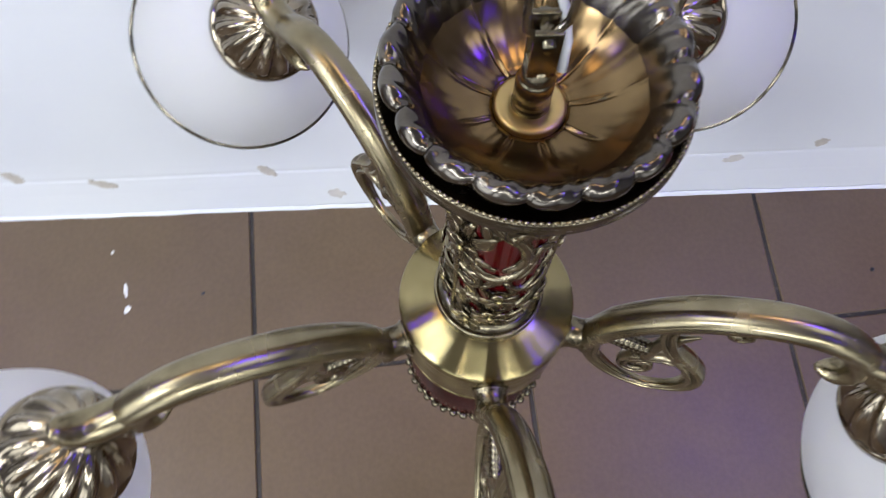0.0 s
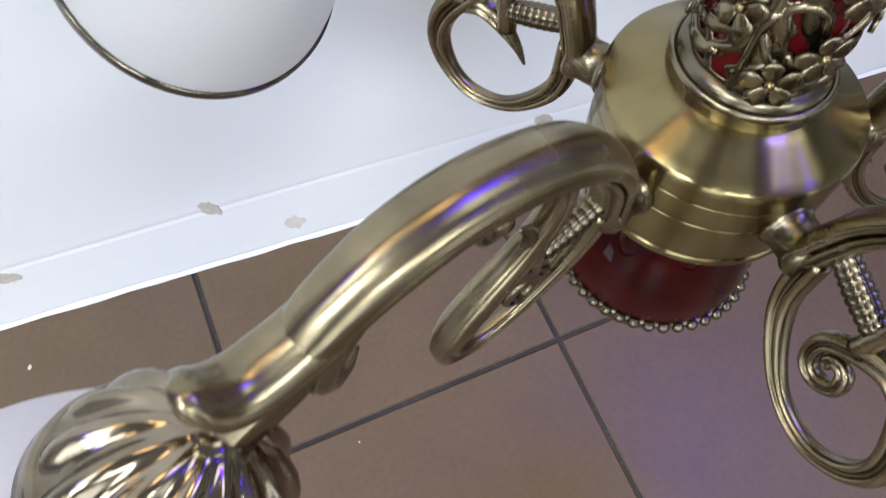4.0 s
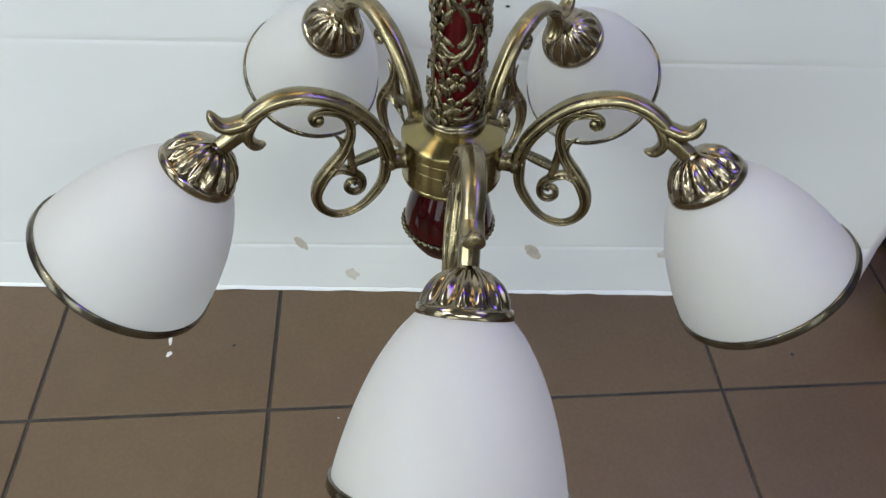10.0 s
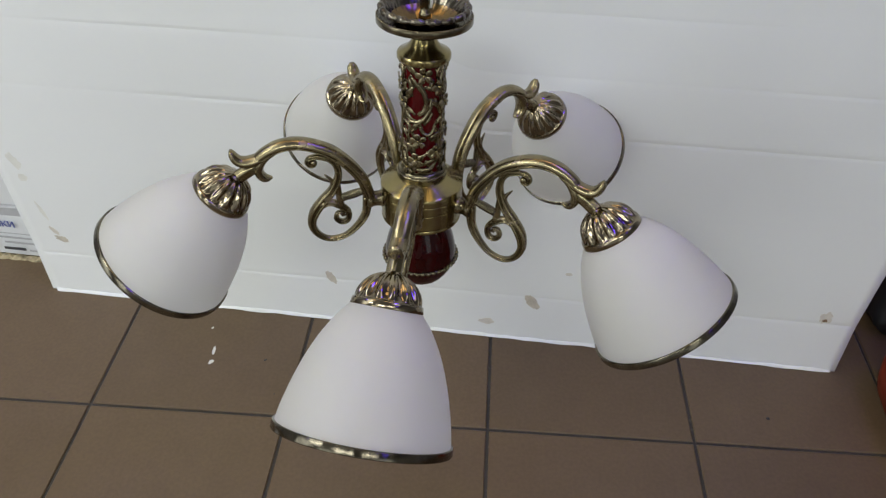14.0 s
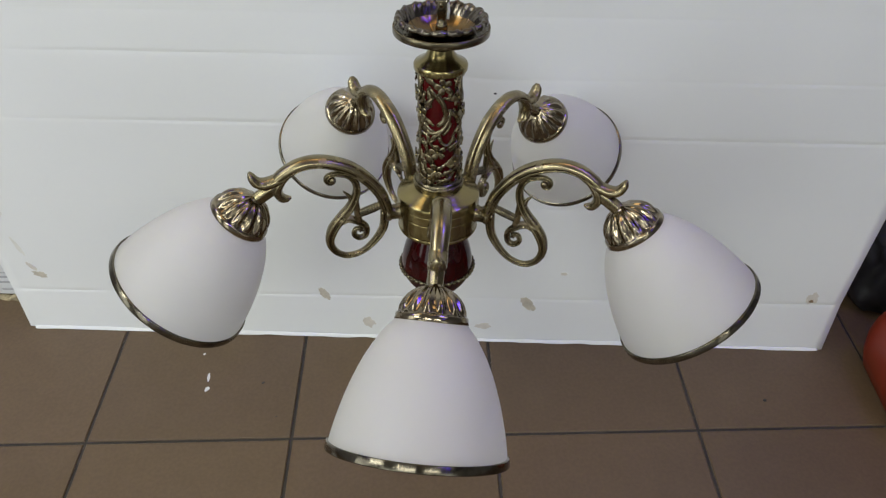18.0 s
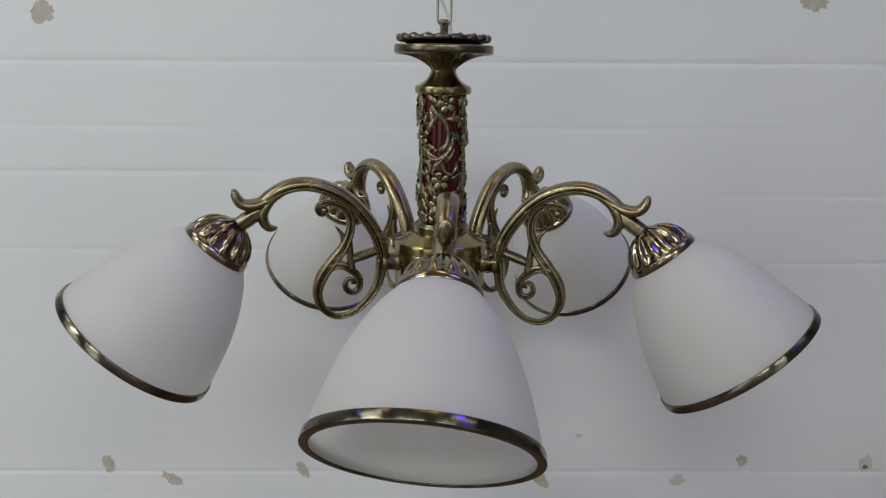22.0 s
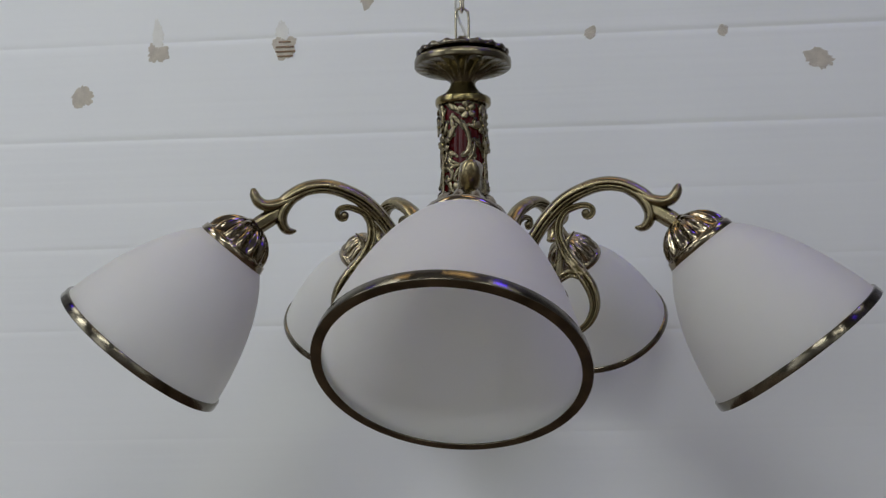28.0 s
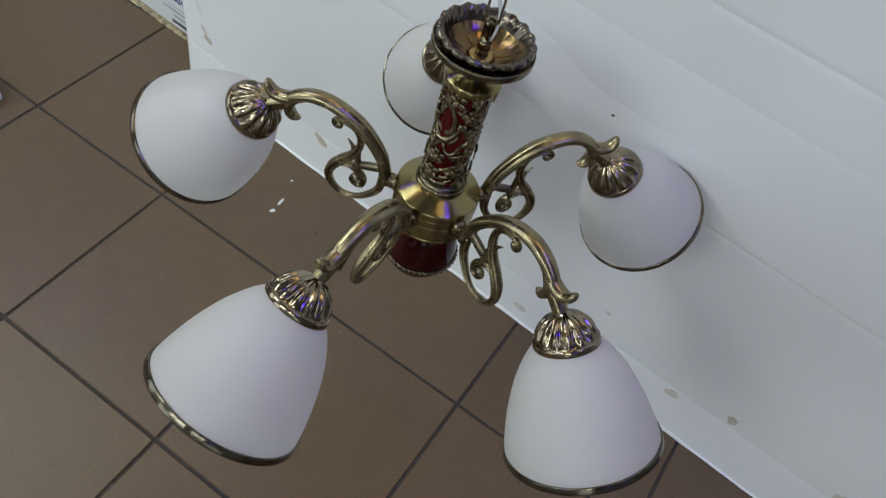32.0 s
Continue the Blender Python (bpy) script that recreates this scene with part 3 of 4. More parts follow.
revolve(bm, [(0.0001, -0.0062), (0.0019, -0.0062), (0.0019, 0.0062), (0.0001, 0.0062)], 12, None, Matrix.Translation((0, 0, Z(0.7565))) @ Matrix.Rotation(math.radians(90), 4, "X"))
part("shackle", bm, BRASS_DARK, chandelier, "dark bronze shackle that holds the chain")


def ball():
    bm = bmesh.new()
    revolve(bm, [(r, Z(z)) for r, z in ((0.0235, 0.516), (0.0270, 0.5085), (0.0318, 0.4985), (0.0359, 0.487), (0.0388, 0.475), (0.0401, 0.465), (0.0396, 0.4575), (0.0358, 0.4465), (0.0295, 0.4365), (0.0205, 0.4288), (0.010, 0.4250), (0.0001, 0.4243))], 64)
    return bm


part("red_ball", ball(), RED, chandelier, "glossy deep red enamelled ball")
BEAD_Z, BEAD_R = 0.4605, 0.0404
bm = bmesh.new()
sweep(bm, [(BEAD_R * math.cos(a) * 0.985, BEAD_R * math.sin(a) * 0.985, Z(BEAD_Z)) for a in np.linspace(0, 2 * math.pi, 65)], 0.0016, ring_section(8), (0, 0, 1), False)
bead_ring = part("bead_ring", bm, BRASS_DARK, chandelier, "brass ring of small beads round the ball")
bm = bmesh.new()
bmesh.ops.create_icosphere(bm, subdivisions=2, radius=0.0027)
bead_mesh = mesh_of("bead", bm, BRASS_DARK)
for k in range(42):
    a = 2 * math.pi * k / 42
    part("bead", bead_mesh, None, bead_ring, m=Matrix.Translation((BEAD_R * 1.012 * math.cos(a), BEAD_R * 1.012 * math.sin(a), Z(BEAD_Z))))

bm = bmesh.new()
revolve(bm, [(r, Z(z)) for r, z in ((0.0200, 0.5690), (0.0238, 0.5694), (0.0246, 0.5716), (0.0240, 0.5748), (0.0222, 0.5766), (0.0205, 0.5772))], 48)
part("foot_band", bm, BRASS_DARK, column, "dark brass band at the column's foot")

# vines, leaves and flowers on the column
COL_R = 0.0209


def on_column(a, z, r=COL_R):
    return Vector((r * math.cos(a), r * math.sin(a), Z(z)))


def wrapped(bm, path, rad, r=COL_R, flat=0.7):
    """A vine along (angle, height) points on the column's face."""
    pts = spline(path, 6 * len(path))
    loops = []
    n = len(pts)
    sec = ring_section(8)
    p3 = [on_column(a, z, r) for a, z in pts]
    for i, p in enumerate(p3):
        t = (p3[min(i + 1, n - 1)] - p3[max(i - 1, 0)]).normalized()
        out = Vector((p.x, p.y, 0)).normalized()
        side = t.cross(out).normalized()
        taper = rad * (0.45 + 0.55 * math.sin(math.pi * min(1, max(0.12, (i + 1) / n))))
        loops.append([bm.verts.new(p + side * (taper * u) + out * (taper * v * 0.85)) for u, v in sec])
    for a, b in zip(loops, loops[1:]):
        for k in range(8):
            bm.faces.new((a[k], a[k - 1], b[k - 1], b[k]))
    bm.faces.new(loops[0])
    bm.faces.new(loops[-1][::-1])


def leaf_on(bm, a, z, length, width, turn, r=COL_R):
    """A pointed, ridged leaf that lies on the column."""
    rows = []
    for i in range(7):
        s = i / 6
        w = width * math.sin(math.pi * (0.08 + 0.92 * s) ** 0.8) * (1 - 0.15 * s)
        row = []
        for v in (-1, -0.5, 0, 0.5, 1):
            u, q = (s - 0.3) * length, v * w / 2
            du, dz = u * math.cos(turn) - q * math.sin(turn), u * math.sin(turn) + q * math.cos(turn)
            lift = 0.0015 - 0.0012 * abs(v) + 0.0008 * math.sin(math.pi * s) - (0.0005 if v == 0 else 0)
            row.append(bm.verts.new(on_column(a + du / r, z + dz, r + lift)))
        rows.append(row)
    for x, y in zip(rows, rows[1:]):
        for k in range(4):
            bm.faces.new((x[k], x[k + 1], y[k + 1], y[k]))
    return bm


def flower_bm():
    """Five cupped petals round a button, facing +x."""
    bm = bmesh.new()
    for k in range(5):
        a0 = 2 * math.pi * k / 5 + math.pi / 2
        rows = []
        for i in range(5):
            s = 0.0012 + 0.0072 * i / 4
            w = (0.0009, 0.0021, 0.0029, 0.0031, 0.0018)[i]
            row = []
            for v in (-1, 0, 1):
                q = v * w
                yy, zz = s * math.cos(a0) - q * math.sin(a0), s * math.sin(a0) + q * math.cos(a0)
                row.append(bm.verts.new((0.0004 + (0.0010 if v else 0.0002) + 0.0008 * i / 4 - yy * yy / 0.042, yy, zz)))
            rows.append(row)
        for x, y in zip(rows, rows[1:]):
            for j in range(2):
                bm.faces.new((x[j], x[j + 1], y[j + 1], y[j]))
    return bm


def solid(bm, t):
    bmesh.ops.recalc_face_normals(bm, faces=bm.faces)
    bmesh.ops.solidify(bm, geom=bm.faces[:], thickness=t)
    return bm


flower_mesh = mesh_of("flower", solid(flower_bm(), 0.0009), BRASS)
bm = bmesh.new()
bmesh.ops.create_icosphere(bm, subdivisions=2, radius=0.0017)
button_mesh = mesh_of("flower_button", bm, BRASS_BRUSHED)

# one panel of ornament, as angles in degrees and heights; it comes three times round the column
VINES = (
        ([(-8, 0.6757), (6, 0.6669), (12, 0.6567), (8, 0.6499), (-4, 0.6454)], 0.0024),
        ([(25, 0.6602), (22, 0.6505), (9, 0.6413), (-7, 0.6348), (-20, 0.6287)], 0.002),
        ([(20, 0.6491), (6, 0.6405), (-14, 0.6364), (-32, 0.6368), (-44, 0.6424), (-38, 0.6454)], 0.002),
        ([(-3, 0.6323), (4, 0.6254), (18, 0.6225), (32, 0.6258), (38, 0.6323)], 0.0018),
        ([(24, 0.6602), (39, 0.6561), (59, 0.6532)], 0.002),
        ([(-61, 0.626), (-71, 0.6148), (-65, 0.6025), (-48, 0.5912), (-24, 0.5845), (5, 0.5825), (32, 0.5861), (52, 0.5919)], 0.0019),
        ([(-19, 0.6021), (-25, 0.6078), (-41, 0.6099), (-52, 0.6062), (-43, 0.6013)], 0.0017),
        ([(2, 0.598), (20, 0.6025), (41, 0.6078)], 0.0015),
        ([(28, 0.6786), (24, 0.6741), (35, 0.6716), (61, 0.6765)], 0.002),
        ([(-75, 0.6352), (-43, 0.6336), (-33, 0.627), (-47, 0.6217), (-61, 0.6246)], 0.002),
        ([(-57, 0.6884), (-69, 0.6781), (-57, 0.6679), (-63, 0.6597)], 0.0022),
        ([(-49, 0.6495), (-57, 0.6413), (-75, 0.6352)], 0.0022),
        ([(-19, 0.6287), (-28, 0.6246), (-21, 0.6209)], 0.0016),
        ([(-40, 0.5912), (-54, 0.5861), (-67, 0.582)], 0.002),
        ([(9, 0.6352), (20, 0.6397), (27, 0.6454)], 0.0014))
LEAVES = ((8, 0.5815, 0.013, 0.0065, 20), (26, 0.5835, 0.012, 0.006, 115), (-20, 0.582, 0.012, 0.006, 70), (50, 0.595, 0.013, 0.006, 80), (-50, 0.5815, 0.013, 0.006, 20), (-55, 0.5922, 0.0125, 0.0075, -65), (-71, 0.5965, 0.0143, 0.0066, 60), (-54, 0.6047, 0.0143, 0.0072, -65), (-66, 0.6117, 0.0145, 0.0073, -65), (-78, 0.6187, 0.0116, 0.0084, 25), (-45, 0.6221, 0.0145, 0.0072, -65), (-46, 0.6429, 0.0135, 0.0068, -30), (-77, 0.6551, 0.0134, 0.0077, -65), (-39, 0.664, 0.0133, 0.0078, 60), (-49, 0.6673, 0.0129, 0.0076, 130), (-73, 0.6764, 0.0126, 0.0064, 95), (-37, 0.6916, 0.0155, 0.009, -35), (-23, 0.679, 0.014, 0.006, -52), (-34, 0.6757, 0.014, 0.006, -80), (-45, 0.6332, 0.011, 0.006, 20), (-57, 0.5955, 0.013, 0.007, -65),
          (18, 0.5912, 0.013, 0.005, 25), (-28, 0.591, 0.012, 0.006, -40), (-57, 0.6671, 0.012, 0.007, 70), (-65, 0.6471, 0.013, 0.007, -60), (-75, 0.6863, 0.012, 0.007, 80), (-75, 0.6168, 0.012, 0.007, 95), (35, 0.5988, 0.01, 0.004, 35), (-16, 0.6332, 0.011, 0.005, -125), (24, 0.672, 0.015, 0.0062, -14), (38, 0.6545, 0.013, 0.0055, -28), (34, 0.6205, 0.013, 0.005, 22), (30, 0.602, 0.013, 0.0045, 38), (44, 0.6875, 0.011, 0.005, -50), (-30, 0.6035, 0.013, 0.006, 118), (-34, 0.6475, 0.015, 0.0062, 150), (-20, 0.5865, 0.014, 0.006, 12))
FLOWERS = ((-38, 0.5845), (5, 0.6863), (-7, 0.6168), (-12, 0.5951), (-55, 0.6561), (-75, 0.673), (-80, 0.6035))
vine_meshes = []
for path, rad in VINES:
    bm = bmesh.new()
    wrapped(bm, [(math.radians(d), z) for d, z in path], rad * 0.95)
    vine_meshes.append(mesh_of("vine", bm, BRASS))
leaf_meshes = [mesh_of("leaf", solid(leaf_on(bmesh.new(), math.radians(d), z, ln * 1.15, wd * 0.88, math.radians(tn), COL_R - 0.0008), 0.0010), BRASS) for d, z, ln, wd, tn in LEAVES]
bm = bmesh.new()
sweep(bm, [on_column(math.radians(58), z, 0.0218) for z in np.linspace(0.5785, 0.6950, 9)], 0.0012, ring_section(8), (1, 0, 0))
seam_mesh = mesh_of("seam_bar", bm, BRASS)


def openwork_sleeve():
    """A third of the cast sleeve behind the ornament: the sheet is left wherever a vine, leaf or flower runs, and cut away between."""
    spots = []
    for path, rad in VINES:
        for d, z in spline(path, 40):
            spots.append((d, z, rad * 0.95 + 0.0004))
    for d, z, ln, wd, tn in LEAVES:
        for k in range(7):
            u = (k / 6 - 0.3) * ln * 1.2
            spots.append((d + math.degrees(u * math.cos(math.radians(tn)) / COL_R), z + u * math.sin(math.radians(tn)), wd * 0.32))
    spots += [(d, z, 0.0050) for d, z in FLOWERS]
    spots = np.array(spots)
    spots = np.concatenate([spots + (q, 0, 0) for q in (-120, 0, 120)])
    nu, nv, z0, z1 = 84, 140, 0.5735, 0.6952
    kept = np.zeros((nu, nv), bool)
    for i in range(nu):
        d = -62 + 120 * (i + 0.5) / nu
        for j in range(nv):
            z = z0 + (z1 - z0) * (j + 0.5) / nv
            near = np.hypot(np.radians(spots[:, 0] - d) * COL_R, spots[:, 1] - z) < spots[:, 2]
            kept[i, j] = near.any() or z < 0.5785 or z > 0.6925 or abs(d - 58) < 1.5
    bm = bmesh.new()
    verts = {}

    def corner(i, j):
        if (i, j) not in verts:
            verts[i, j] = bm.verts.new(on_column(math.radians(-62 + 120 * i / nu), z0 + (z1 - z0) * j / nv, 0.0211))
        return verts[i, j]

    for i, j in zip(*np.nonzero(kept)):
        bm.faces.new((corner(i, j), corner(i + 1, j), corner(i + 1, j + 1), corner(i, j + 1)))
    rim = [v for v in bm.verts if v.is_boundary and z0 + 0.001 < v.co.z + PIVOT < z1 - 0.001]
    for _ in range(2):
        bmesh.ops.smooth_vert(bm, verts=rim, factor=0.5, use_axis_x=True, use_axis_y=True, use_axis_z=True)
    return solid(bm, 0.0007)


sleeve_mesh = mesh_of("openwork_sleeve", openwork_sleeve(), BRASS_DARK)
for turn_k in range(3):
    third = Matrix.Rotation(math.radians(-85 + 120 * turn_k), 4, "Z")
    for me in vine_meshes:
        part("vine", me, None, column, m=third)
    for me in leaf_meshes:
        part("leaf", me, None, column, m=third)
    for d, z in FLOWERS:
        a = math.radians(d)
        fl = part("flower", flower_mesh, None, column, m=third @ Matrix.Translation(on_column(a, z, COL_R + 0.0008)) @ Matrix.Rotation(a, 4, "Z") @ Matrix.Rotation(math.radians((d * 7) % 20), 4, "X"))
        part("flower_button", button_mesh, None, fl, m=Matrix.Translation((0.0018, 0, 0)))
    part("seam_bar", seam_mesh, None, column, m=third)
    part("openwork_sleeve", sleeve_mesh, None, column, "dark brass openwork sleeve", third)

# the arms
ARM = [(41.0, 536.0), (49.0, 536.5), (55.5, 540.0), (58.5, 550.0), (64.0, 565.5), (76.9, 584.5), (92.5, 599.7), (110.7, 609.2), (127.6, 613.2), (143.5, 611.2), (156.9, 604.5), (167.3, 596.2), (173.3, 590.0)]
LOOP = [(58.0, 540.0), (60.6, 517.0), (70.7, 499.5), (84.5, 487.5), (100.3, 485.0), (112.3, 493.0), (118.1, 507.5), (115.1, 523.0), (105.9, 537.5), (96.2, 549.5), (90.6, 560.0), (87.5, 571.0), (88.6, 582.0), (94.2, 590.5), (101.8, 594.0), (109.2, 595.5), (115.6, 594.0), (117.9, 589.5), (114.6, 585.0), (110.5, 586.0), (110.0, 589.5)]
LEAF = [(100.4, 541.0), (94.3, 553.0), (94.8, 564.0), (101.4, 573.0)]
SPIRAL = [(108.5, 533.0), (97.4, 536.0), (86.3, 530.0), (79.0, 521.5), (79.7, 511.0), (86.3, 508.0), (92.1, 513.5), (90.1, 520.5), (85.2, 520.2), (84.2, 516.5)]
STUB = [(108.5, 533.0), (97.4, 536.0), (87.5, 531.0), (80.5, 524.0), (76.5, 517.0)]
BRANCH = [(88.8, 560.0), (87.8, 545.0), (86.3, 531.0)]
TIE = [(63, 548), (74, 544.5), (85, 541)]
FIN = [(132.8, 611.5), (144.6, 608.0), (156.4, 602.0), (167.2, 597.0), (176.1, 595.2), (183.1, 597.0), (187.5, 602.5), (189.4, 610.0)]
TAIL = [(147.1, 607.0), (156.5, 601.5), (162.9, 594.0), (165.7, 586.0), (164.1, 578.5), (159.5, 574.2), (153.0, 574.5)]


def bar(points, n, r0, r1, section, belly=0.0):
    bm = bmesh.new()
    q = plan_curve(points, n)
    rad = [(r0 + (r1 - r0) * i / n + belly * math.sin(math.pi * i / n)) / 1000 for i in range(n + 1)]
    sweep(bm, q, rad, section)
    return bm


def cup_frame(droop, slide):
    """Where a cup's lip sits on an arm: it hangs at the neck, droops below the level and slides along its axis."""
    a = math.radians(droop)
    d = Vector((math.cos(a), 0, -math.sin(a)))
    return Matrix.Translation(Vector((0.1850, 0, Z(0.5824))) + d * (0.0303 + slide)) @ d.to_track_quat("Z", "Y").to_matrix().to_4x4()


def cup_bm():
    """A bell cup of rounded flutes with a smooth lip; its axis points down into the shade."""
    bm = bmesh.new()
    prof = [(0.0001, -0.0318), (0.0064, -0.0318), (0.0070, -0.0305), (0.0097, -0.0296), (0.0136, -0.0280), (0.0179, -0.0252), (0.0218, -0.0214), (0.0249, -0.0168), (0.0271, -0.0118), (0.0283, -0.0082), (0.0288, -0.0066), (0.0300, -0.0063), (0.0304, -0.0058), (0.0313, -0.0006), (0.0305, 0.0003), (0.0287, 0.0004), (0.0279, -0.0050), (0.0242, -0.0140), (0.0145, -0.0240), (0.0001, -0.0262)]

    def wave(a, i):
        d = (0, 0, 0, 0.05, 0.085, 0.10, 0.105, 0.10, 0.085, 0.03)[i] if i < 10 else 0
        rib = math.cos(a * 14)
        return 1 + d * (0.75 * math.copysign(abs(rib) ** 0.8, rib) - 0.25), 0

    revolve(bm, prof, 224, wave)
    return bm


def shade_profile(n):
    pts = spline([(26.2, -2.9), (29.0, 1.0), (31.4, 4.9), (40.9, 16.6), (52.8, 37.5), (62.6, 62.4), (69.7, 87.7), (73.2, 105.3), (74.0, 112.3)], n)
    return [(r / 1000, s / 1000) for r, s in pts]


def shade_bm():
    bm = bmesh.new()
    outer = shade_profile(26)
    revolve(bm, outer + [(r - 0.003, s) for r, s in outer[::-1]], 72)
    return bm


def rim_bm():
    bm = bmesh.new()
    revolve(bm, crisp([(0.0730, 0.1063), (0.0751, 0.1063), (0.0753, 0.1066), (0.0759, 0.1124), (0.0757, 0.1130), (0.0752, 0.1132), (0.0704, 0.1132), (0.0699, 0.1129), (0.0698, 0.1122), (0.0709, 0.1118)]), 120)
    return bm


def sleeve_bm():
    """The short spigot between arm and hub, with a ring and two claws."""
    bm = bmesh.new()
    m = Matrix.Translation((0.0, 0, Z(0.5365))) @ Matrix.Rotation(math.radians(90), 4, "Y")
    revolve(bm, [(0.0060, 0.0415), (0.0092, 0.0424), (0.0095, 0.0436), (0.0086, 0.0446), (0.0082, 0.0456), (0.0080, 0.0520), (0.0088, 0.0528), (0.0092, 0.0540), (0.0092, 0.0566), (0.0082, 0.0582), (0.0001, 0.0592)], 28, None, m)
    return bm


def tie_bm():
    """A stout barrel-shaped tie bar between arm and scroll, knurled all over."""
    bm = bmesh.new()
    q = plan_curve(TIE, 48)
    sweep(bm, q, [0.0041 + 0.0005 * math.sin(math.pi * i / 48) for i in range(49)], ring_section(40), cap=False)
    bm.verts.ensure_lookup_table()
    for n, v in enumerate(bm.verts):
        i, k = divmod(n, 40)
        v.co += (v.co - Vector(q[i])).normalized() * 0.0007 * (abs(math.sin(8 * math.pi * i / 48) * math.sin(10 * math.pi * k / 40)) ** 0.6 - 0.6)
    return bm


def finial_bm():
    """A leaf that lies along the arm's back and curls up into a horn."""
    bm = bmesh.new()
    q = plan_curve(FIN, 32)
    rad = [0.001 * np.interp(i, (0, 8, 14, 20, 27, 30, 32), (1.6, 4.6, 5.9, 6.1, 5.5, 4.5, 2.0)) for i in range(33)]
    sweep(bm, q, rad, [((0.82 + 0.12 * max(0.0, -math.cos(a))) * math.cos(a), 1.36 * math.sin(a) * (1 - 0.10 * math.cos(a) ** 8)) for a in (2 * math.pi * k / 20 for k in range(20))])
    return bm


def tail_bm():
    """The leaf that curls down behind the neck to a point."""
    bm = bmesh.new()
    q = plan_curve(TAIL, 28)
    rad = [0.001 * np.interp(i, (0, 6, 12, 18, 23, 26, 28), (3.6, 5.2, 6.0, 5.8, 4.8, 3.2, 1.2)) for i in range(29)]
    sweep(bm, q, rad, [(0.86 * math.cos(a), 1.42 * math.sin(a) * (1 - 0.12 * math.cos(a) ** 8)) for a in (2 * math.pi * k / 20 for k in range(20))])
    return bm


def neck_bm():
    """The fluted neck from the arm's end into the cup."""
    bm = bmesh.new()
    q = plan_curve([(158, 597.5), (166, 591), (174.5, 585.6), (183.5, 579.6), (191, 574.2)], 14)
    sec = [((0.9 + 0.12 * abs(math.cos(3 * 2 * math.pi * k / 24))) * math.cos(2 * math.pi * k / 24), (0.9 + 0.12 * abs(math.cos(3 * 2 * math.pi * k / 24))) * math.sin(2 * math.pi * k / 24)) for k in range(24)]
    sweep(bm, q, [0.001 * np.interp(i, (0, 3, 6, 10, 12, 14), (2.4, 5.6, 7.2, 7.2, 7.0, 7.4)) for i in range(15)], sec)
    return bm


bm = bmesh.new()
sweep(bm, plan_curve(ARM, 70), [0.001 * np.interp(k / 70, (0, 0.5, 0.8, 0.9, 0.95, 1.0), (5.9, 6.6, 6.2, 5.7, 4.9, 3.0)) for k in range(71)], ribbed_section())
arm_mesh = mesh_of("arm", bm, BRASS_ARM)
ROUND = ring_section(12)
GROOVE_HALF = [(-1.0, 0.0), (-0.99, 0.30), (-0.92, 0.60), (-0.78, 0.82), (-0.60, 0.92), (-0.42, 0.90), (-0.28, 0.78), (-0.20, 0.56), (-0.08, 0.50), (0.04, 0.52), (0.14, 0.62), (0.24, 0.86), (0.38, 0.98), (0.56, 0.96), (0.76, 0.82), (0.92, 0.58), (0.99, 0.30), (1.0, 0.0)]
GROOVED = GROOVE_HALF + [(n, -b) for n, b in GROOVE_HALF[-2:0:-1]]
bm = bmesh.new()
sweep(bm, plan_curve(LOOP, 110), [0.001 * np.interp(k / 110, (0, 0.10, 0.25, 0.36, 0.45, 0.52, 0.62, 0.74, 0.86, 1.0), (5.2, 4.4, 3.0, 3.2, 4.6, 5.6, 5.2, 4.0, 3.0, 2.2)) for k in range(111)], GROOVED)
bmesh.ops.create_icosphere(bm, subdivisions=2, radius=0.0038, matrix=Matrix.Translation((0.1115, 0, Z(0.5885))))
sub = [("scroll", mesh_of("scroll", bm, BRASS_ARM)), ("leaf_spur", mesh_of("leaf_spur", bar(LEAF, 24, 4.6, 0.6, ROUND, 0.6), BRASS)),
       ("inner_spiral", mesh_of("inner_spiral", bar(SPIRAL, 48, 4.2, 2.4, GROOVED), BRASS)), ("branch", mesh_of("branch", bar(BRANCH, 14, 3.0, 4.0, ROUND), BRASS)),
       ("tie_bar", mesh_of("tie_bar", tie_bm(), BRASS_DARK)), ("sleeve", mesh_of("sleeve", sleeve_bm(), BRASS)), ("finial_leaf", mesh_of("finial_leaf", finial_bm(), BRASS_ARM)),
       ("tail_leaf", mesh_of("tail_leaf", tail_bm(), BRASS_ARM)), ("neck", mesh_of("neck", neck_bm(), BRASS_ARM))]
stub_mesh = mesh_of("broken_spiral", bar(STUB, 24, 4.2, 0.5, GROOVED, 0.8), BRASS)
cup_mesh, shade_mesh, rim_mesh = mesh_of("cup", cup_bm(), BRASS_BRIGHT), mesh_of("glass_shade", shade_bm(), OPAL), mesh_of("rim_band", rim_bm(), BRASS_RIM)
ROOT = Matrix.Translation((0, 0, Z(0.5365)))
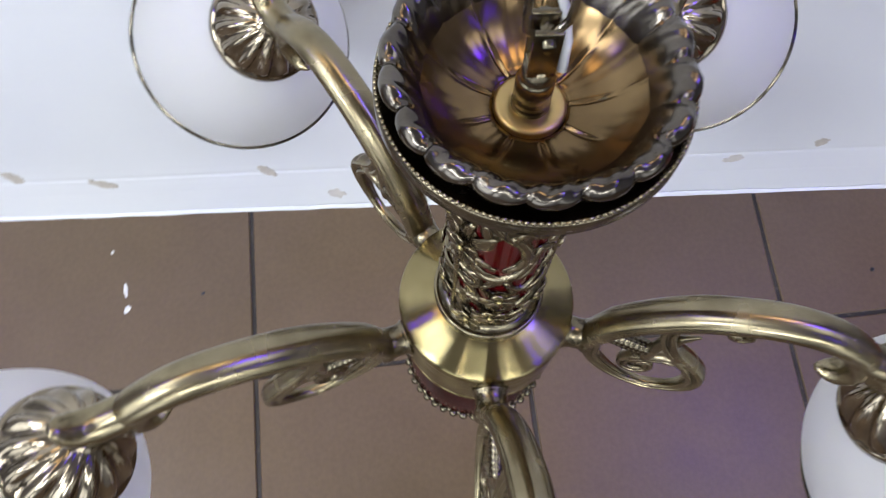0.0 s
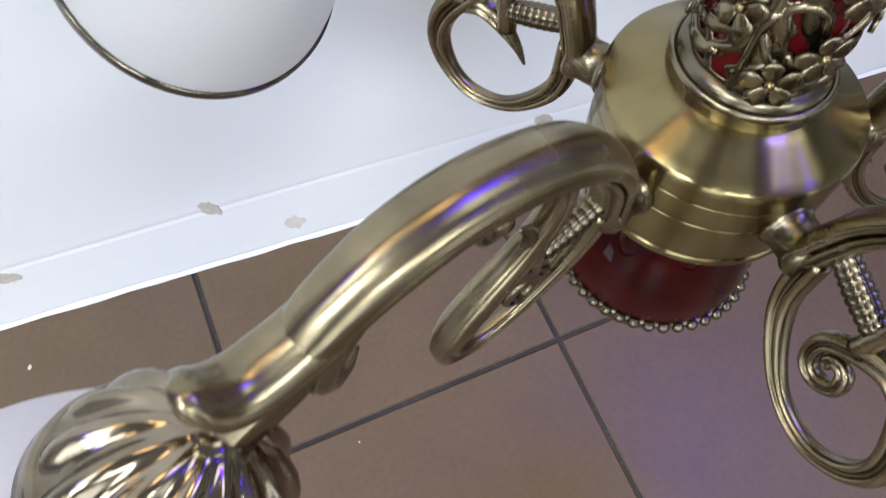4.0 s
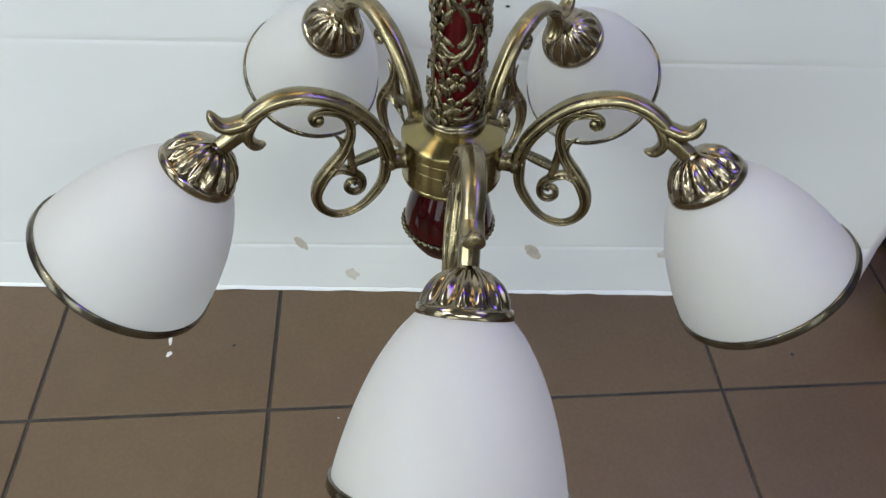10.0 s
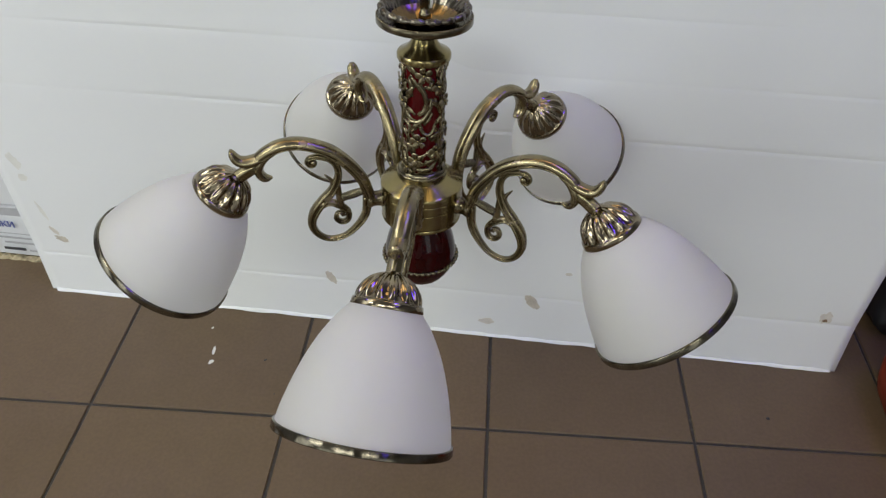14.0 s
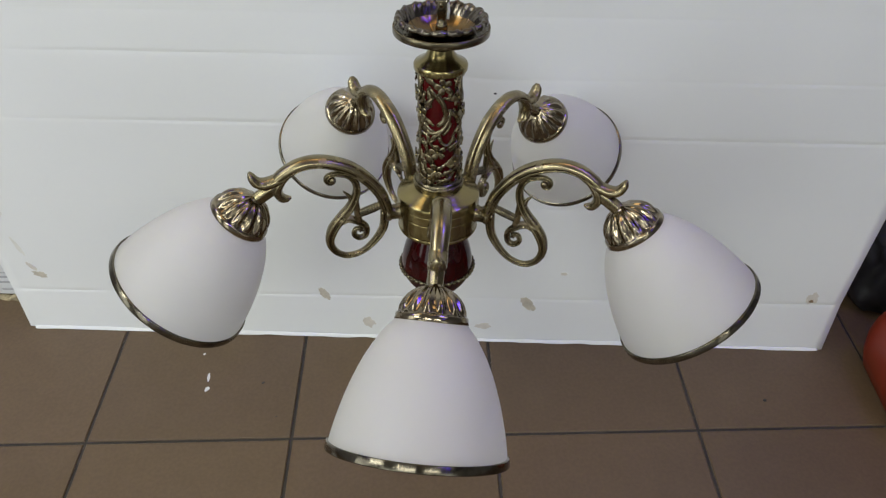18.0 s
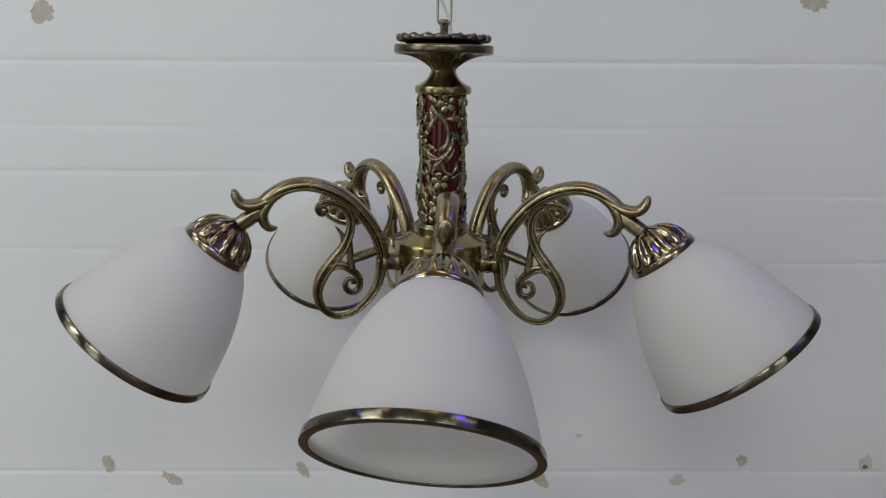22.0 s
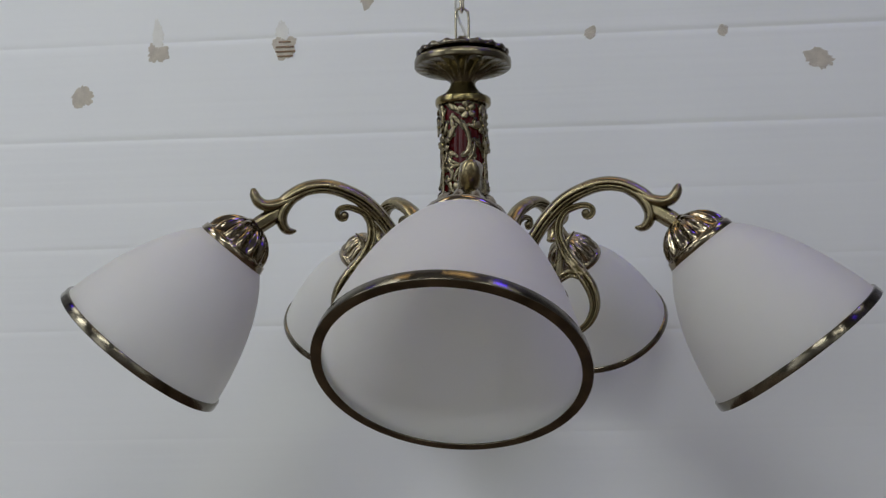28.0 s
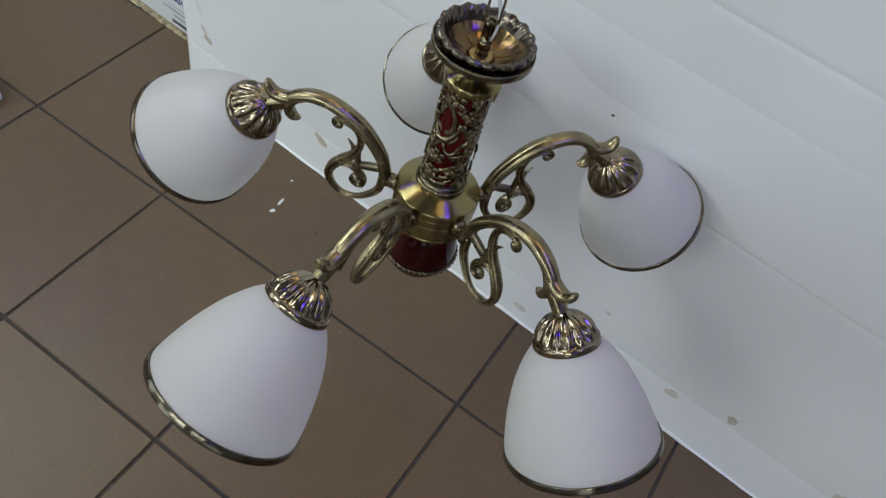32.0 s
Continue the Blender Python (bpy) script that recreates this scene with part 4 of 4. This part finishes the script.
for th, roll, droop, slide, rise in ((-89.60, -5.37, 47.10, -0.0007, 0.0038), (-17.44, -0.41, 50.50, -0.0005, 0.0023), (54.40, -0.79, 47.70, 0.0044, 0.0024), (124.40, -2.99, 51.53, 0.0001, 0.0033), (198.89, -5.12, 49.46, -0.0008, 0.0026)):
    spin = Matrix.Rotation(math.radians(th), 4, "Z") @ Matrix.Translation((0, 0, rise)) @ ROOT @ Matrix.Rotation(math.radians(roll), 4, "X") @ ROOT.inverted()
    arm = part("arm", arm_mesh, None, chandelier, "curved ribbed brass arm with scrollwork", spin)
    for nm, me in sub:
        if th > 120 and th < 130 and nm == "inner_spiral":
            part("broken_spiral", stub_mesh, None, arm, "inner scroll snapped off to a point")
        else:
            part(nm, me, None, arm)
    part("cup", cup_mesh, None, chandelier, "fluted brass shade cup", spin @ cup_frame(droop, slide + 0.0042))
    shade = part("glass_shade", shade_mesh, None, chandelier, "frosted white opal glass bell shade", spin @ cup_frame(droop, slide))
    part("rim_band", rim_mesh, None, shade, "polished brass band round the mouth")

# ---- the chain ----
top_hook = chandelier.matrix_basis @ Vector((0, 0, Z(0.7575)))
chain = empty("chain", Matrix.Translation(top_hook))
tagged(chain, "thin steel hanging chain with a clear cable beside it", "chain")
LINK, WIDE, WIRE = 0.0160, 0.0062, 0.0012
oval = []
for k in range(37):
    a = 2 * math.pi * k / 36
    oval.append((WIDE * math.cos(a), 0, (LINK - WIDE) * (1 if math.sin(a) >= 0 else -1) * min(1, abs(math.sin(a)) * 4) + WIDE * math.sin(a)))
bm = bmesh.new()
sweep(bm, oval, WIRE, ring_section(8), cap=False)
link_mesh = mesh_of("link", bm, STEEL)
ways = Vector((0.010, 0.085, 1.0)).normalized()
pitch = 2 * (LINK - WIRE) - WIRE
aim = Vector((0, 0, 1)).rotation_difference(ways).to_matrix().to_4x4()
for k in range(int((2.72 - top_hook.z) / pitch)):
    part("link", link_mesh, None, chain, m=Matrix.Translation(ways * (LINK - 2 * WIRE + pitch * k)) @ aim @ Matrix.Rotation(math.radians(90 * (k % 2) + 12), 4, "Z"))
bm = bmesh.new()
cable = [ways * s + Vector((0.0062 * math.cos(s * 75 + 0.6), 0.0062 * math.sin(s * 75 + 0.6), 0)) for s in np.linspace(-0.014, 1.94, 260)]
sweep(bm, cable, 0.0014, ring_section(6), (0.3, 1, 0))
part("cable", bm, CLEAR, chain, "clear twisted cable")
bm = bmesh.new()
revolve(bm, [(0.0001, 0), (0.035, 0), (0.038, -0.004), (0.034, -0.03), (0.012, -0.045), (0.0001, -0.046)], 32, None, Matrix.Translation(ways * ((ZC - top_hook.z) / ways.z)))
part("ceiling_hook", bm, STEEL, chain, "steel ceiling cup")

# ---- boxes and odds at the sides ----


def word(name, text, size, mat, parent, m):
    cu = bpy.data.curves.new(name, "FONT")
    cu.body, cu.size, cu.extrude = text, size, 0.0006
    tmp = bpy.data.objects.new(name, cu)
    me = bpy.data.meshes.new_from_object(tmp)
    bpy.data.objects.remove(tmp)
    me.materials.append(mat)
    return part(name, me, None, parent, m=m)


def carton(name, lo, hi, mat, label):
    bm = box_bm(lo, hi, 0.003)
    for v in bm.verts:
        v.co.y += 0.002 * noise.noise((v.co.x * 9, 1.0, v.co.z * 11))
    return tagged(part(name, bm, mat, smooth=False), label, "carton")


FRONT = 0.346
face = lambda x, z: Matrix.Translation((x, FRONT - 0.0035, z)) @ Matrix.Rotation(math.radians(90), 4, "X")
low_box = carton("carton", (-1.46, FRONT, 0.010), (-0.70, 0.615, 0.116), CARTON, "flat white printed carton at the bottom of a stack")
part("grey_band", box_bm((-1.458, FRONT - 0.002, 0.117), (-0.702, 0.612, 0.139), 0.002), CARTON_GREY, low_box, "grey band above the bottom carton", smooth=False)
carton("carton", (-1.45, FRONT + 0.004, 0.140), (-0.69, 0.612, 0.221), CARTON, "plain white carton in the middle of a stack")
top_box = carton("carton", (-1.47, FRONT, 0.222), (-0.71, 0.615, 0.53), CARTON, "white shipping carton with black printed lines on top of a stack")
rnd = random.Random(5)
bm = bmesh.new()
n = 90
rows = [[], [], []]
for k in range(n + 1):
    x = -1.46 + 0.76 * k / n
    h = 0.003 + 0.008 * rnd.random() * (k % 3 > 0)
    rows[0].append(bm.verts.new((x, FRONT - 0.005 - 0.004 * rnd.random(), 0.0005)))
    rows[1].append(bm.verts.new((x, FRONT - 0.004 - 0.003 * rnd.random(), h)))
    rows[2].append(bm.verts.new((x, FRONT + 0.006, h * 0.8)))
for a, b in zip(rows, rows[1:]):
    for k in range(n):
        bm.faces.new((a[k], a[k + 1], b[k + 1], b[k]))
part("torn_edge", solid(bm, 0.002), FOAM, low_box, "torn cream paper edge", smooth=False)
word("print", "РИСТИКИ", 0.020, INK_BLUE, low_box, face(-0.958, 0.089))
for x, z, w, h, ink in ((-1.13, 0.084, 0.16, 0.010, INK_BLUE), (-0.932, 0.0585, 0.105, 0.004, CARTON_GREY), (-0.90, 0.045, 0.08, 0.004, CARTON_GREY), (-0.908, 0.027, 0.045, 0.006, INK), (-1.10, 0.056, 0.11, 0.004, CARTON_GREY),
                        (-1.10, 0.040, 0.09, 0.004, CARTON_GREY), (-0.855, 0.026, 0.03, 0.004, CARTON_GREY)):
    part("print_bar", box_bm((x, FRONT - 0.0036, z), (x + w, FRONT - 0.0024, z + h)), ink, low_box, smooth=False)
part("rule", box_bm((-1.44, FRONT - 0.0034, 0.071), (-0.75, FRONT - 0.0024, 0.0722)), CARTON_GREY, low_box, smooth=False)
for text, x, z in (("PCS", -0.846, 0.281), ("KGS", -0.846, 0.265), ("KGS", -0.846, 0.249), ("CM", -0.845, 0.234)):
    word("print", text, 0.0125, INK, top_box, face(x, z))
for x, z, w, h in ((-0.845, 0.322, 0.022, 0.010), (-0.93, 0.279, 0.035, 0.010), (-0.94, 0.262, 0.035, 0.010), (-0.945, 0.246, 0.035, 0.010), (-0.925, 0.230, 0.035, 0.010), (-1.3, 0.40, 0.22, 0.03)):
    part("print_bar", box_bm((x, FRONT - 0.0036, z), (x + w, FRONT - 0.0024, z + h)), INK, top_box, smooth=False)
part("rule", box_bm((-1.45, FRONT - 0.0034, 0.342), (-0.73, FRONT - 0.0024, 0.3435)), INK, top_box, smooth=False)

tagged(part("white_packet", box_bm((-1.32, -0.24, 0.0), (-0.966, -0.022, 0.045), 0.004), CARTON, smooth=False), "small flat white packet lying on the tiles", "packet")


def tub():
    """A moulded tub with bulging sides, rounded corners and a rolled rim."""
    bm = bmesh.new()
    loops = []
    for z, grow in ((0.0, -0.004), (0.006, 0.004), (0.035, 0.013), (0.07, 0.018), (0.10, 0.016), (0.13, 0.008), (0.15, -0.002), (0.158, 0.002), (0.166, 0.0), (0.166, -0.010), (0.02, -0.014)):
        loop = []
        for cx, cy, a0 in ((1.10, 0.235, 0), (0.768, 0.235, 90), (0.768, 0.10, 180), (1.10, 0.10, 270)):
            for s in range(7):
                a = math.radians(a0 + 15 * s)
                loop.append(bm.verts.new((cx + (0.028 + grow) * math.cos(a), cy + (0.028 + grow) * math.sin(a), z)))
        loops.append(loop)
    for a, b in zip(loops, loops[1:]):
        for k in range(len(a)):
            bm.faces.new((a[k], a[k - 1], b[k - 1], b[k]))
    bm.faces.new(loops[0])
    bm.faces.new(loops[-1][::-1])
    return bm


tagged(part("plastic_tub", tub(), ORANGE), "red-orange moulded plastic tub standing on the tiles", "tub")


def bag():
    """A slumped black bag."""
    bm = bmesh.new()
    bmesh.ops.create_icosphere(bm, subdivisions=5, radius=1.0)
    for v in bm.verts:
        n = noise.fractal(v.co * 2.2, 1.0, 2.0, 4)
        q = Vector([math.copysign(abs(c) ** 0.6, c) for c in v.co]) * (1 + 0.12 * n)
        v.co = Vector((0.92 + 0.16 * q.x, 0.455 + 0.115 * q.y, max(0.0, 0.07 + 0.10 * q.z)))
    return bm


tagged(part("black_bag", bag(), BLACK), "slumped glossy black plastic bag on the tiles", "bag")
tagged(part("grey_panel", box_bm((0.70, 0.585, 0.20), (1.60, 0.612, 0.95), 0.003), CARTON_GREY, smooth=False), "plain grey panel leaning upright at the wall", "panel")
tagged(part("panel_plinth", box_bm((0.72, 0.59, 0.0), (1.58, 0.61, 0.199), 0.002), BLACK, smooth=False), "low black plinth under a grey panel", "plinth")


def crumb(x, y, size, seed, long=1.0, turn=0.0, mat=DUST):
    rnd = random.Random(seed)
    bm = bmesh.new()
    bmesh.ops.create_icosphere(bm, subdivisions=2, radius=size)
    for v in bm.verts:
        v.co *= 0.7 + 0.6 * rnd.random()
        v.co.x *= long
        v.co.z = max(0.0, v.co.z * 0.4 + size * 0.15)
    ob = part("crumb", bm, mat, m=Matrix.Translation((x, y, 0.0002)) @ Matrix.Rotation(math.radians(turn), 4, "Z"), smooth=False)
    tagged(ob, "tiny pale crumb of plaster lying on the tiles" if mat is DUST else "tiny dark speck of dirt lying on the tiles", "crumb", group="crumbs on the floor")


for k, (x, y, sz, lg, tn, mt) in enumerate((
        (-0.414, 0.170, 0.0026, 3.4, 100, DUST), (-0.4095, 0.1455, 0.0036, 1.5, 60, DUST), (-0.4355, 0.2213, 0.0017, 1.4, 80, DUST), (-0.145, 0.041, 0.0009, 1.0, 0, DUST),
        (0.544, 0.158, 0.0024, 1.3, 20, BLACK), (-0.279, 0.094, 0.0012, 1.0, 0, BLACK), (-0.316, 0.162, 0.0018, 1.5, 40, BLACK))):
    crumb(x, y, sz, k + 20, lg, tn, mt)

# ---- floor tiles ----
TX, TY, TURN, PITCH, JOINT = -0.5783, 0.0322, math.radians(3.61), 1 / 3, 0.0052
half = (PITCH - JOINT) / 2
tile_meshes = []
for v in range(4):
    bm = bmesh.new()
    b = 0.0014
    lo = [bm.verts.new((sx * half, sy * half, -b)) for sx, sy in ((-1, -1), (1, -1), (1, 1), (-1, 1))]
    hi = [bm.verts.new((sx * (half - b), sy * (half - b), 0)) for sx, sy in ((-1, -1), (1, -1), (1, 1), (-1, 1))]
    dn = [bm.verts.new((sx * half, sy * half, -0.008)) for sx, sy in ((-1, -1), (1, -1), (1, 1), (-1, 1))]
    bm.faces.new(hi)
    for k in range(4):
        bm.faces.new((lo[k - 1], lo[k], hi[k], hi[k - 1]))
        bm.faces.new((dn[k - 1], dn[k], lo[k], lo[k - 1]))
    tile_meshes.append(mesh_of("tile", bm, TILE, False))
ca, sa = math.cos(TURN), math.sin(TURN)
for i in range(-9, 13):
    for j in range(-13, 4):
        u, v = (i + 0.5) * PITCH, (j + 0.5) * PITCH
        x, y = TX + ca * u - sa * v, TY + sa * u + ca * v
        if X0 - 0.06 < x < X1 + 0.06 and Y0 - 0.06 < y < Y1 + 0.06:
            part("tile", tile_meshes[(i + j) % 4], None, floor, m=Matrix.Translation((x, y, 0)) @ Matrix.Rotation(TURN, 4, "Z") @ Matrix.Rotation(math.radians(0.05 * ((i * 7 + j * 3) % 5 - 2)), 4, "X"))
